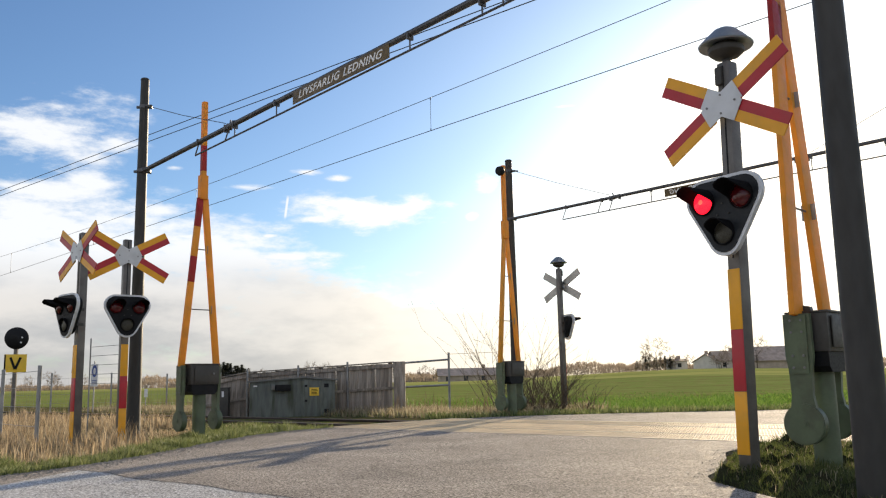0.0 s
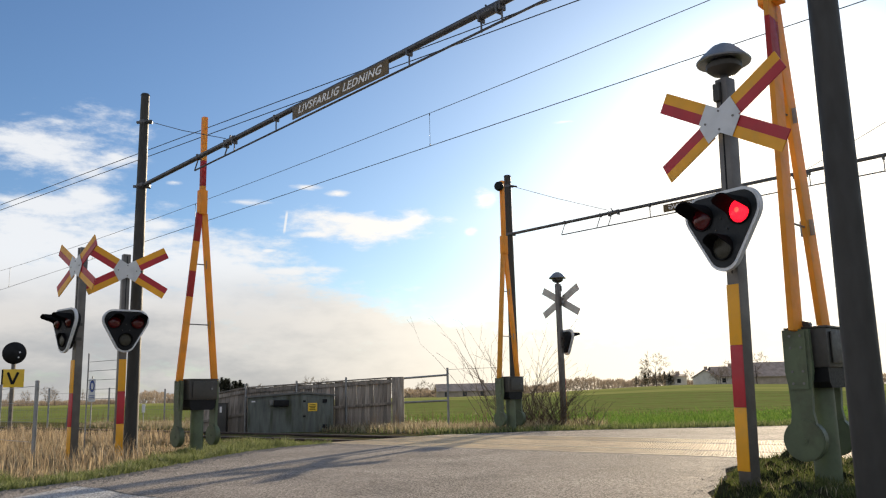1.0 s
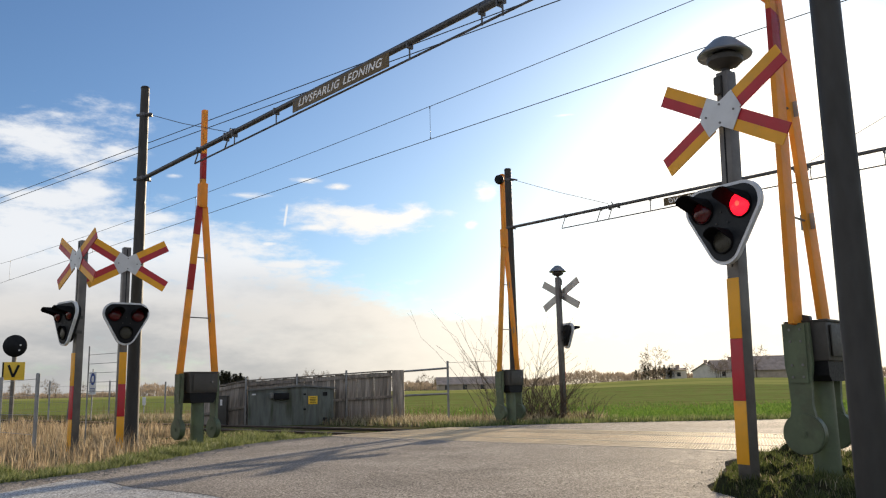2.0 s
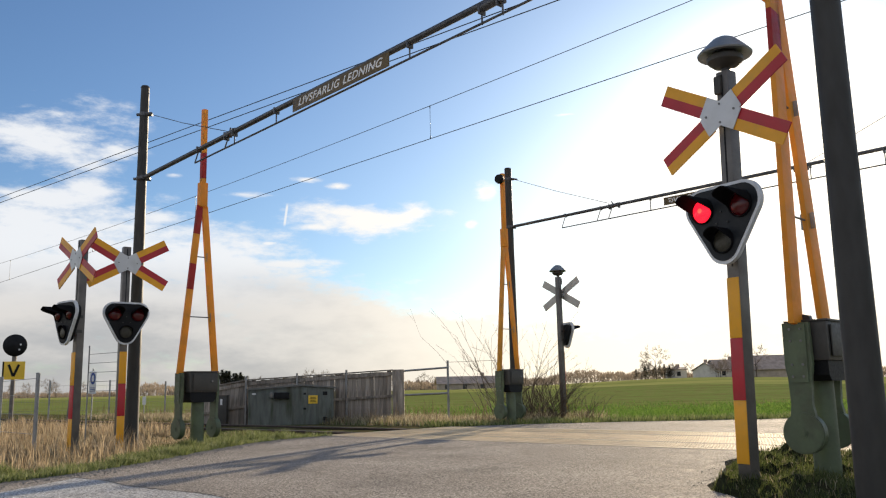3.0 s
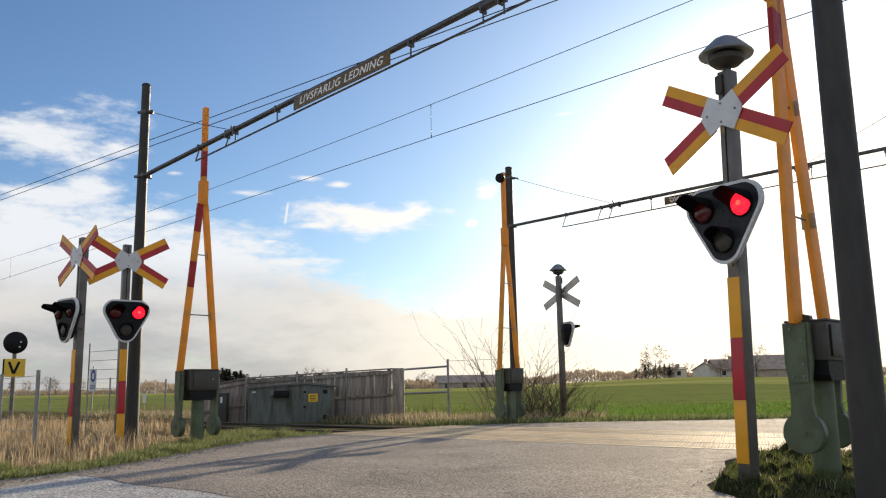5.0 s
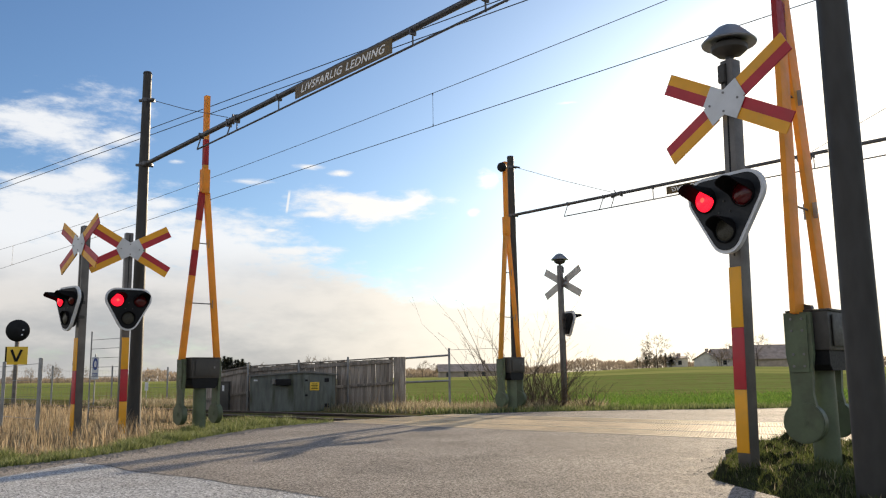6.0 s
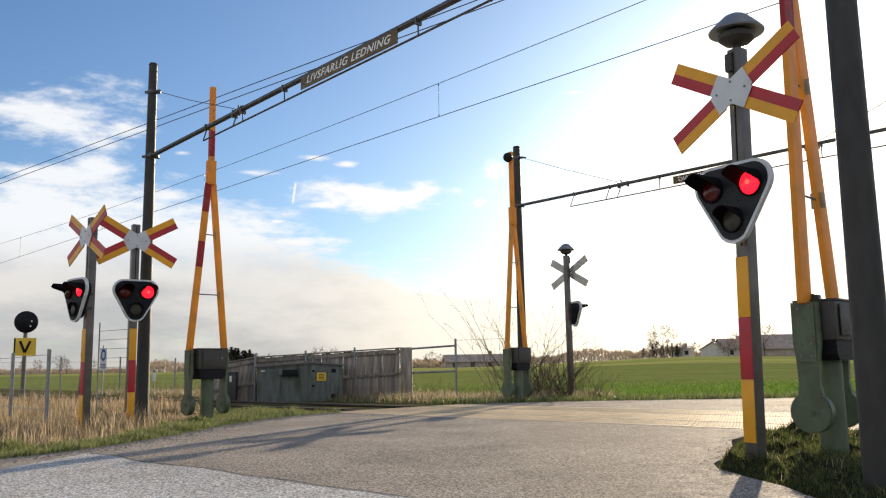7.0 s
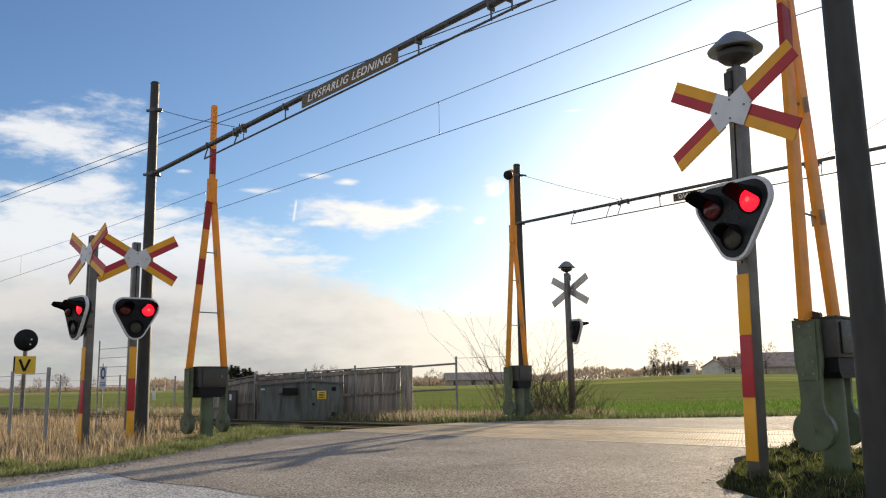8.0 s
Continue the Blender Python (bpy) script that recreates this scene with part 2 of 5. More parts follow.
M = {
    "mast": material("mast_steel", (0.036, 0.034, 0.030), 0.6, 0.0, 0.2, 2, 0.1, 60, dirt=(0.05, 0.043, 0.034), dirt_scale=2, stretch=(1, 1, 0.3)),
    "beam": material("beam_steel", (0.12, 0.12, 0.125), 0.5, 0.6, 0.25, 5, 0.1),
    "galv": material("galvanised_steel", (0.30, 0.31, 0.32), 0.45, 0.75, 0.2, 8, 0.1, 50, dirt=(0.16, 0.13, 0.1), dirt_scale=4),
    "post_dark": material("post_grey", (0.15, 0.14, 0.13), 0.42, 0.45, 0.2, 6, 0.1, dirt=(0.08, 0.07, 0.06), dirt_scale=5),
    "yellow": material("sign_yellow", (0.90, 0.41, 0.016), 0.4, 0, 0.08, 4, 0.03, dirt=(0.4, 0.28, 0.08), dirt_scale=5, dirt_amount=0.25),
    "notice": material("notice_yellow", (0.88, 0.58, 0.05), 0.45, 0, 0.08, 4, 0.03, dirt=(0.45, 0.32, 0.08), dirt_scale=5, dirt_amount=0.25),
    "red": material("sign_red", (0.50, 0.022, 0.035), 0.4, 0, 0.1, 4, 0.03, dirt=(0.3, 0.06, 0.06), dirt_scale=5, dirt_amount=0.25),
    "bar_yellow": material("barrier_yellow", (0.84, 0.405, 0.045), 0.45, 0, 0.1, 3, 0.05, dirt=(0.5, 0.27, 0.06), dirt_scale=4, dirt_amount=0.35, translucent=0.3),
    "bar_red": material("barrier_red", (0.48, 0.03, 0.03), 0.45, 0, 0.12, 3, 0.05, dirt=(0.35, 0.09, 0.05), dirt_scale=4, translucent=0.3),
    "plate": material("white_plate", (0.66, 0.68, 0.70), 0.4, 0.1, 0.06, 5, 0.03, dirt=(0.45, 0.46, 0.46), dirt_scale=6, dirt_amount=0.35),
    "sign_back": material("aluminium_back", (0.40, 0.39, 0.37), 0.4, 0.7, 0.15, 6, 0.06),
    "white": material("white_enamel", (0.72, 0.74, 0.76), 0.4, 0, 0.06, 6, 0.03, dirt=(0.4, 0.4, 0.38), dirt_scale=8, dirt_amount=0.4),
    "black": material("black_paint", (0.010, 0.011, 0.013), 0.55, 0, 0.3, 6, 0.08, spec=0.2, dirt=(0.024, 0.024, 0.028), dirt_scale=5),
    "board_face": material("board_black", (0.015, 0.018, 0.021), 0.5, 0, 0.3, 6, 0.08, spec=0.3, dirt=(0.03, 0.033, 0.036), dirt_scale=4),
    "visor": material("matt_black", (0.012, 0.012, 0.013), 0.95, 0, 0.3, 6, 0.05, spec=0.05),
    "lens_off": material("red_lens", (0.095, 0.006, 0.009), 0.15, 0, 0.2, 30, 0.2, 70),
    "lens_on": material("lit_red_lens", (0.5, 0.01, 0.02), 0.3, 0, 0.1, 30, 0.1, 70, emit=1.5, emit_color=(1.0, 0.010, 0.028)),
    "lens_core": material("lit_lens_core", (0.6, 0.1, 0.05), 0.3, 0, 0.1, 30, 0.1, 70, emit=1.9, emit_color=(1.0, 0.055, 0.04)),
    "lens_white": material("clear_lens", (0.05, 0.047, 0.035), 0.3, 0, 0.2, 20, 0.2, 60, spec=0.25),
    "green": material("machine_green", (0.105, 0.14, 0.08), 0.5, 0, 0.18, 4, 0.08, 50, dirt=(0.07, 0.075, 0.05), dirt_scale=5, dirt_amount=0.6),
    "box": material("machine_grey", (0.056, 0.053, 0.047), 0.5, 0.1, 0.2, 3, 0.08, dirt=(0.05, 0.045, 0.04), dirt_scale=4),
    "bell": material("bell_grey", (0.26, 0.28, 0.30), 0.4, 0.4, 0.12, 6, 0.05),
    "sign_brown": material("danger_plate", (0.13, 0.085, 0.03), 0.5, 0, 0.15, 3, 0.05),
    "letters": material("white_letters", (0.93, 0.93, 0.92), 0.5, 0, 0.01, 6, 0),
    "wire": material("copper_wire", (0.07, 0.065, 0.06), 0.5, 0.6, 0.2, 5, 0),
    "rail": material("rusty_rail", (0.05, 0.033, 0.025), 0.7, 0.3, 0.3, 8, 0.2),
    "rail_top": material("polished_rail", (0.16, 0.14, 0.125), 0.8, 0.0, 0.1, 8, 0.03, spec=0.15),
    "sleeper": material("sleeper_wood", (0.04, 0.032, 0.027), 0.85, 0, 0.3, 5, 0.3, random_value=0.25),
    "deck": material("deck_concrete", (0.68, 0.57, 0.41), 0.75, 0, 0.15, 3, 0.3, 60, dirt=(0.30, 0.25, 0.20), dirt_scale=1.5, random_value=0.12, spec=0.35),
    "wood": material("weathered_boards", (0.33, 0.29, 0.25), 0.85, 0, 0.45, 5, 0.4, 30, dirt=(0.11, 0.105, 0.075), dirt_scale=2, random_value=0.30, stretch=(4, 4, 0.5)),
    "hut": material("hut_grey_green", (0.13, 0.148, 0.135), 0.6, 0, 0.3, 2.5, 0.1, dirt=(0.05, 0.062, 0.032), dirt_scale=1.6, dirt_amount=0.85, stretch=(4, 4, 0.6)),
    "hut_roof": material("hut_roof", (0.16, 0.165, 0.16), 0.6, 0.1, 0.2, 3, 0.1),
    "bark": material("bark", (0.10, 0.075, 0.055), 0.9, 0, 0.3, 9, 0.3),
    # far twigs, needles, roofs and walls: base colours lightened to paint in distance haze
    "twig": material("hazed_twigs", (0.34, 0.265, 0.20), 0.9, 0, 0.3, 1, 0),
    "conifer": blade_material("hazed_needles", (0.06, 0.07, 0.045), (0.12, 0.12, 0.08), translucent=0.4),
    "roof_dark": material("hazed_roof_tiles", (0.46, 0.36, 0.29), 0.8, 0, 0.25, 1, 0.2),
    "house": material("hazed_wall", (0.68, 0.64, 0.58), 0.8, 0, 0.12, 1, 0.1),
    "barn": material("hazed_barn_boards", (0.44, 0.36, 0.29), 0.8, 0, 0.2, 1, 0.2),
    "glass": material("dark_window", (0.03, 0.035, 0.04), 0.08, 0, 0.1, 2, 0),
    "blue": material("sign_blue", (0.05, 0.09, 0.30), 0.4, 0, 0.08, 4, 0),
    "dry": blade_material("dry_grass", (0.15, 0.11, 0.065), (0.58, 0.46, 0.31), translucent=0.5),
    "dry_dark": blade_material("old_grass", (0.18, 0.145, 0.085), (0.54, 0.47, 0.32), translucent=0.45),
    "lush": blade_material("green_grass", (0.05, 0.088, 0.022), (0.33, 0.355, 0.15), translucent=0.4),
    "crop": blade_material("winter_crop", (0.055, 0.13, 0.018), (0.19, 0.29, 0.06), translucent=0.45),
    # corner grass: darker green, with mast and barrier shade put into its colour
    "corner": blade_material("shade_tinted_grass", (0.032, 0.052, 0.013), (0.15, 0.17, 0.055), translucent=0.45),
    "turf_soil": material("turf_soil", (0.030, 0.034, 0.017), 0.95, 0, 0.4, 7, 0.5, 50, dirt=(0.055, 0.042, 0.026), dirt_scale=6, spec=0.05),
    # skyline hedge, its twig colour paled to carry the distance haze
    "hedge": blade_material("hazed_hedge", (0.19, 0.155, 0.12), (0.34, 0.28, 0.225), translucent=0.5),
    "stalk": blade_material("weed_stalks", (0.17, 0.12, 0.07), (0.30, 0.22, 0.13), translucent=0.2),
    "track_stone": material("dark_stone", (0.036, 0.029, 0.025), 0.9, 0, 0.35, 9, 0.2),
    "ballast_stone": material("chippings", (0.30, 0.28, 0.25), 0.9, 0, 0.35, 9, 0.2),
    "cleat": material("fitting_steel", (0.20, 0.20, 0.20), 0.45, 0.8, 0.2, 10, 0.05),
}


def asphalt(name, tone, warm):
    """Worn chip-seal: grain, chippings, patches and faint wheel tracks."""
    m = material(name, (tone * (1 + warm), tone, tone * (1 - warm)), 0.8, 0, 0.16, 0.7, 0.55, 110, spec=0.02,
                 dirt=(tone * 0.62, tone * 0.58, tone * 0.55), dirt_scale=0.9, dirt_amount=0.45)
    nt = m.node_tree
    N, L = nt.nodes.new, nt.links.new
    b = nt.nodes["Principled BSDF"]
    old = b.inputs["Base Color"].links[0].from_socket
    co = N("ShaderNodeTexCoord").outputs["Object"]
    vor = N("ShaderNodeTexVoronoi")
    L(co, vor.inputs["Vector"])
    vor.inputs["Scale"].default_value = 95
    bw = N("ShaderNodeSeparateColor")
    L(vor.outputs["Color"], bw.inputs[0])
    mr = N("ShaderNodeMapRange")
    L(bw.outputs[0], mr.inputs[0])
    for s, v in zip(mr.inputs[1:5], (0.0, 1.0, 0.25, 1.85)):
        s.default_value = v
    coarse = N("ShaderNodeTexNoise")
    L(co, coarse.inputs["Vector"])
    coarse.inputs["Scale"].default_value, coarse.inputs["Detail"].default_value, coarse.inputs["Roughness"].default_value = 38, 3, 0.7
    m2 = N("ShaderNodeMapRange")
    L(coarse.outputs[0], m2.inputs[0])
    for s, v in zip(m2.inputs[1:5], (0.32, 0.68, 0.60, 1.40)):
        s.default_value = v
    both = N("ShaderNodeMath")
    both.operation = "MULTIPLY"
    L(mr.outputs[0], both.inputs[0])
    L(m2.outputs[0], both.inputs[1])
    hsv = N("ShaderNodeHueSaturation")
    L(old, hsv.inputs["Color"])
    L(both.outputs[0], hsv.inputs["Value"])
    L(hsv.outputs[0], b.inputs["Base Color"])
    return m


M["asphalt"] = asphalt("asphalt", 0.262, 0.10)
M["asphalt_old"] = asphalt("old_asphalt", 0.42, -0.02)


def ground_material():
    """Soil and turf; the stored zone tells green field from rough verge."""
    m = bpy.data.materials.new("ground_cover")
    m.use_nodes = True
    nt = m.node_tree
    N, L = nt.nodes.new, nt.links.new
    b = nt.nodes["Principled BSDF"]
    b.inputs["Roughness"].default_value = 1.0
    b.inputs["Specular IOR Level"].default_value = 0.0
    co = N("ShaderNodeTexCoord").outputs["Object"]
    zone = N("ShaderNodeAttribute")
    zone.attribute_name = "zone"

    def noise_tex(sc, d=5, vec=co):
        n = N("ShaderNodeTexNoise")
        L(vec, n.inputs["Vector"])
        n.inputs["Scale"].default_value, n.inputs["Detail"].default_value = sc, d
        return n.outputs[0]

    def mix(f, a, c):
        x = N("ShaderNodeMix")
        x.data_type = "RGBA"
        for s, v in ((x.inputs[0], f), (x.inputs[6], a), (x.inputs[7], c)):
            if hasattr(v, "is_linked"):
                L(v, s)
            else:
                s.default_value = v
        return x.outputs[2]

    def ramp(x, lo, hi):
        r = N("ShaderNodeMapRange")
        r.interpolation_type = "SMOOTHSTEP"
        L(x, r.inputs[0])
        r.inputs[1].default_value, r.inputs[2].default_value = lo, hi
        return r.outputs[0]

    mp = N("ShaderNodeMapping")
    L(co, mp.inputs[0])
    mp.inputs["Rotation"].default_value = (0, 0, radians(-62))
    mp.inputs["Scale"].default_value = (0.02, 0.5, 1)
    verge = mix(ramp(noise_tex(0.8), 0.4, 0.6), (0.07, 0.06, 0.035, 1), (0.14, 0.115, 0.065, 1))
    verge = mix(ramp(noise_tex(3.0), 0.45, 0.62), verge, (0.075, 0.095, 0.03, 1))
    crop = mix(ramp(noise_tex(1.4, 8), 0.35, 0.65), (0.095, 0.135, 0.03, 1), (0.165, 0.21, 0.055, 1))
    crop = mix(ramp(noise_tex(1.0, 6, mp.outputs[0]), 0.46, 0.64), crop, (0.075, 0.09, 0.026, 1))
    crop = mix(ramp(noise_tex(0.012, 3), 0.45, 0.62), crop, (0.13, 0.155, 0.04, 1))
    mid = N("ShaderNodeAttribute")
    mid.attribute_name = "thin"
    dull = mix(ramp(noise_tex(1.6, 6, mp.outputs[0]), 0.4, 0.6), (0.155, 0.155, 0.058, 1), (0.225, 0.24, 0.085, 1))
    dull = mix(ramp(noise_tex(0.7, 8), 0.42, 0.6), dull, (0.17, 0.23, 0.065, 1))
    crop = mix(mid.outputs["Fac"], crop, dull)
    far = N("ShaderNodeAttribute")
    far.attribute_name = "pale"
    olive = mix(ramp(noise_tex(0.25, 6, mp.outputs[0]), 0.35, 0.65), (0.22, 0.25, 0.075, 1), (0.36, 0.36, 0.13, 1))
    crop = mix(far.outputs["Fac"], crop, olive)
    col = mix(zone.outputs["Fac"], verge, crop)
    L(col, b.inputs["Base Color"])
    bp = N("ShaderNodeBump")
    bp.inputs["Strength"].default_value, bp.inputs["Distance"].default_value = 0.7, 0.05
    L(noise_tex(9.0, 6), bp.inputs["Height"])
    L(bp.outputs[0], b.inputs["Normal"])
    return m


def ballast_material():
    m = material("ballast", (0.026, 0.021, 0.018), 0.9, 0, 0.3, 3, 0, spec=0.05, dirt=(0.04, 0.03, 0.022), dirt_scale=1.2)
    nt = m.node_tree
    b = nt.nodes["Principled BSDF"]
    co = nt.nodes.new("ShaderNodeTexCoord").outputs["Object"]
    v = nt.nodes.new("ShaderNodeTexVoronoi")
    nt.links.new(co, v.inputs["Vector"])
    v.inputs["Scale"].default_value = 22
    bp = nt.nodes.new("ShaderNodeBump")
    bp.inputs["Strength"].default_value, bp.inputs["Distance"].default_value = 1.0, 0.03
    nt.links.new(v.outputs["Distance"], bp.inputs["Height"])
    nt.links.new(bp.outputs[0], b.inputs["Normal"])
    return m


M["ground"] = ground_material()
M["ballast"] = ballast_material()

# ---------------------------------------------------------------- mesh helpers
ID = Matrix.Identity(4)


def mesh_object(name, bm, mats, parent=None, smooth_angle=None):
    me = bpy.data.meshes.new(name)
    bmesh.ops.recalc_face_normals(bm, faces=bm.faces)
    bm.to_mesh(me)
    bm.free()
    for mt in (mats if isinstance(mats, (list, tuple)) else [mats]):
        me.materials.append(M[mt] if isinstance(mt, str) else mt)
    if smooth_angle:
        me.shade_smooth()
        me.set_sharp_from_angle(angle=radians(smooth_angle))
    ob = new(name, me)
    ob.parent = parent
    return ob


def part(name, bm, mats, parent, label="", smooth_angle=35):
    return tagged(mesh_object(name, bm, mats, parent, smooth_angle), label)


def thing(name, m, label, category, group="", kind=""):
    ob = new(name)
    ob.empty_display_size = 0.2
    ob.matrix_basis = m
    return tagged(ob, label, category, group, kind)


def box(bm, centre, size, m=ID, bevel=0.0, mat=0):
    r = bmesh.ops.create_cube(bm, size=1.0, matrix=m @ Matrix.Translation(centre) @ Matrix.Diagonal((*size, 1)))
    faces = {f for v in r["verts"] for f in v.link_faces}
    for f in faces:
        f.material_index = mat
    if bevel:
        edges = {e for v in r["verts"] for e in v.link_edges}
        res = bmesh.ops.bevel(bm, geom=list(edges), offset=bevel, segments=2, affect="EDGES", profile=0.6)
        for f in res["faces"]:
            f.material_index = mat


def tube(bm, a, b, r0, r1=None, seg=12, mat=0):
    a, b = Vector(a), Vector(b)
    d = b - a
    m = Matrix.Translation((a + b) / 2) @ d.to_track_quat("Z", "Y").to_matrix().to_4x4()
    r = bmesh.ops.create_cone(bm, cap_ends=True, segments=seg, radius1=r0, radius2=r0 if r1 is None else r1, depth=d.length, matrix=m)
    for f in {f for v in r["verts"] for f in v.link_faces}:
        f.material_index = mat


def prism(bm, outline, y0, y1, m=ID, mat=0):
    """An upright plate: an outline in x and z, from y0 to y1."""
    a = [bm.verts.new(m @ Vector((x, y0, z))) for x, z in outline]
    b = [bm.verts.new(m @ Vector((x, y1, z))) for x, z in outline]
    n = len(a)
    fs = [bm.faces.new(a), bm.faces.new(b[::-1])]
    fs += [bm.faces.new((a[i], b[i], b[(i + 1) % n], a[(i + 1) % n])) for i in range(n)]
    for f in fs:
        f.material_index = mat


def lathe(bm, profile, m=ID, seg=28, mat=0):
    """Turned about z: profile of (radius, z)."""
    rings = []
    for r, z in profile:
        rings.append([bm.verts.new(m @ Vector((r * math.cos(2 * math.pi * k / seg), r * math.sin(2 * math.pi * k / seg), z))) for k in range(seg)])
    for p, q in zip(rings, rings[1:]):
        for k in range(seg):
            f = bm.faces.new((p[k], p[(k + 1) % seg], q[(k + 1) % seg], q[k]))
            f.material_index = mat
    for ring in (rings[0], rings[-1]):
        f = bm.faces.new(ring)
        f.material_index = mat


def rounded_triangle(w, h, r, steps=8):
    """Outline of a board with its point down, corners rounded by r, centred on its box."""
    pts = [(-w / 2 + r, h / 2 - r), (w / 2 - r, h / 2 - r), (0, -h / 2 + r)]
    out = []
    for i, (cx, cz) in enumerate(pts):
        p, q = pts[i - 1], pts[(i + 1) % 3]
        a0 = math.atan2(cx - p[0], -(cz - p[1]))
        a1 = math.atan2(q[0] - cx, -(q[1] - cz))
        while a1 > a0:
            a1 -= 2 * math.pi
        for k in range(steps + 1):
            a = a0 + (a1 - a0) * k / steps
            out.append((cx + r * math.cos(a), cz + r * math.sin(a)))
    return out


def raw_object(name, verts, faces, mat, parent=None):
    me = bpy.data.meshes.new(name)
    me.from_pydata(verts, [], faces)
    me.materials.append(M[mat])
    ob = new(name, me)
    ob.parent = parent
    return ob


# ---------------------------------------------------------------- plan
TRACK_YAW = radians(46)
T = Vector((math.sin(TRACK_YAW), -math.cos(TRACK_YAW), 0))     # along the track
Q = Vector((math.cos(TRACK_YAW), math.sin(TRACK_YAW), 0))      # across it, away
TRACK_Q = 11.75
DECK = (10.05, 13.45)            # across
DECK_P = (-12.9, 1.6)            # along


def plan(p, q, z=0.0):
    v = T * p + Q * q
    return Vector((v.x, v.y, z))


def sstep(x, a, b):
    t = max(0.0, min(1.0, (x - a) / (b - a)))
    return t * t * (3 - 2 * t)


def road_left(q):
    """Along-track place of the road's left edge at q: it flares towards the crossing."""
    if q < DECK[0]:
        return -12.6 + 3.75 * sstep(q, 9.6, 2.4)
    return -12.6 + 6.2 * sstep(q, 13.6, 22.0) + max(0, q - 20) * 0.12


def road_right(q):
    if q < DECK[0]:
        return -3.30 - 0.95 * sstep(q, 6.2, 9.2) + 1.15 * max(0.0, 6.3 - q) + 30 * sstep(q, 4.8, 4.2)
    return 1.2 - 2.5 * sstep(q, 13.6, 20.0) + max(0, q - 20) * 0.12


def ground_z(x, y):
    """Height of the ground beside the road."""
    d = math.hypot(x, y)
    p, q = T.x * x + T.y * y, Q.x * x + Q.y * y
    z = -0.05
    z -= 0.10 * sstep(q, 14.5, 18.5) * sstep(p, -13.2, -16.5)
    az = math.degrees(math.atan2(x, y))
    hill = 1.0 + 1.5 * math.exp(-((az - 16) / 9.0) ** 2) + 0.6 * math.exp(-((az - 30) / 12.0) ** 2)
    z += hill * sstep(d, 45, 230)
    z += 0.03 * noise.noise(Vector((x * 0.6, y * 0.6, 2.0))) * sstep(d, 3, 8)
    z += 0.5 * noise.noise(Vector((x * 0.01, y * 0.01, 5.0))) * sstep(d, 60, 200)
    return z


def build_ground():
    azs = []
    a = -180.0
    while a < 180.0:
        azs.append(a)
        a += 0.6 if -42 <= a < 42 else 4.0
    radii = [0.0]
    r = 1.0
    while r < 4200:
        radii.append(r)
        r += max(0.3, r * 0.028)
    verts, zones, pale, thin = [(0, 0, -0.06)], [0.0], [0.0], [0.0]
    for r in radii[1:]:
        for a in azs:
            x, y = r * math.sin(radians(a)), r * math.cos(radians(a))
            p, q = T.x * x + T.y * y, Q.x * x + Q.y * y
            verts.append((x, y, ground_z(x, y)))
            far_side = sstep(q, 16.5, 17.6) if p > -12 else sstep(q, 19.5, 20.5)
            zones.append(far_side)
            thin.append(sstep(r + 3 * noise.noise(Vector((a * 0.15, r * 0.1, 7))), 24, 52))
            pale.append(sstep(r + 6 * noise.noise(Vector((a * 0.05, 0, 1))) + 0.6 * a, 128, 134))
    n = len(azs)
    faces = [(0, 1 + (k + 1) % n, 1 + k) for k in range(n)]
    for i in range(len(radii) - 2):
        for k in range(n):
            a0, a1 = 1 + i * n + k, 1 + i * n + (k + 1) % n
            faces.append((a0, a1, a1 + n, a0 + n))
    ob = raw_object("ground", verts, faces, "ground")
    at = ob.data.attributes.new("zone", "FLOAT", "POINT")
    at.data.foreach_set("value", zones)
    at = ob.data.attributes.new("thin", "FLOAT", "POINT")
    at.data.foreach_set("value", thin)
    at = ob.data.attributes.new("pale", "FLOAT", "POINT")
    at.data.foreach_set("value", pale)
    ob.data.shade_smooth()
    tagged(ob, "grassy verge running into wide green winter fields", "ground", kind="structure")


def strip(name, rows, mat, label, category="road", thick=0.08, top=0.0):
    """A slab between two edges: rows of (left point, right point)."""
    bm = bmesh.new()
    n_cross = 10
    grid = []
    for a, b in rows:
        grid.append([bm.verts.new((a + (b - a) * k / n_cross).to_3d() + Vector((0, 0, top))) for k in range(n_cross + 1)])
    for p, q in zip(grid, grid[1:]):
        for k in range(n_cross):
            bm.faces.new((p[k], p[k + 1], q[k + 1], q[k]))
    geom = bmesh.ops.extrude_face_region(bm, geom=bm.faces[:])
    bmesh.ops.translate(bm, vec=(0, 0, -thick), verts=[v for v in geom["geom"] if isinstance(v, bmesh.types.BMVert)])
    ob = mesh_object(name, bm, mat)
    return tagged(ob, label, category, kind="structure")


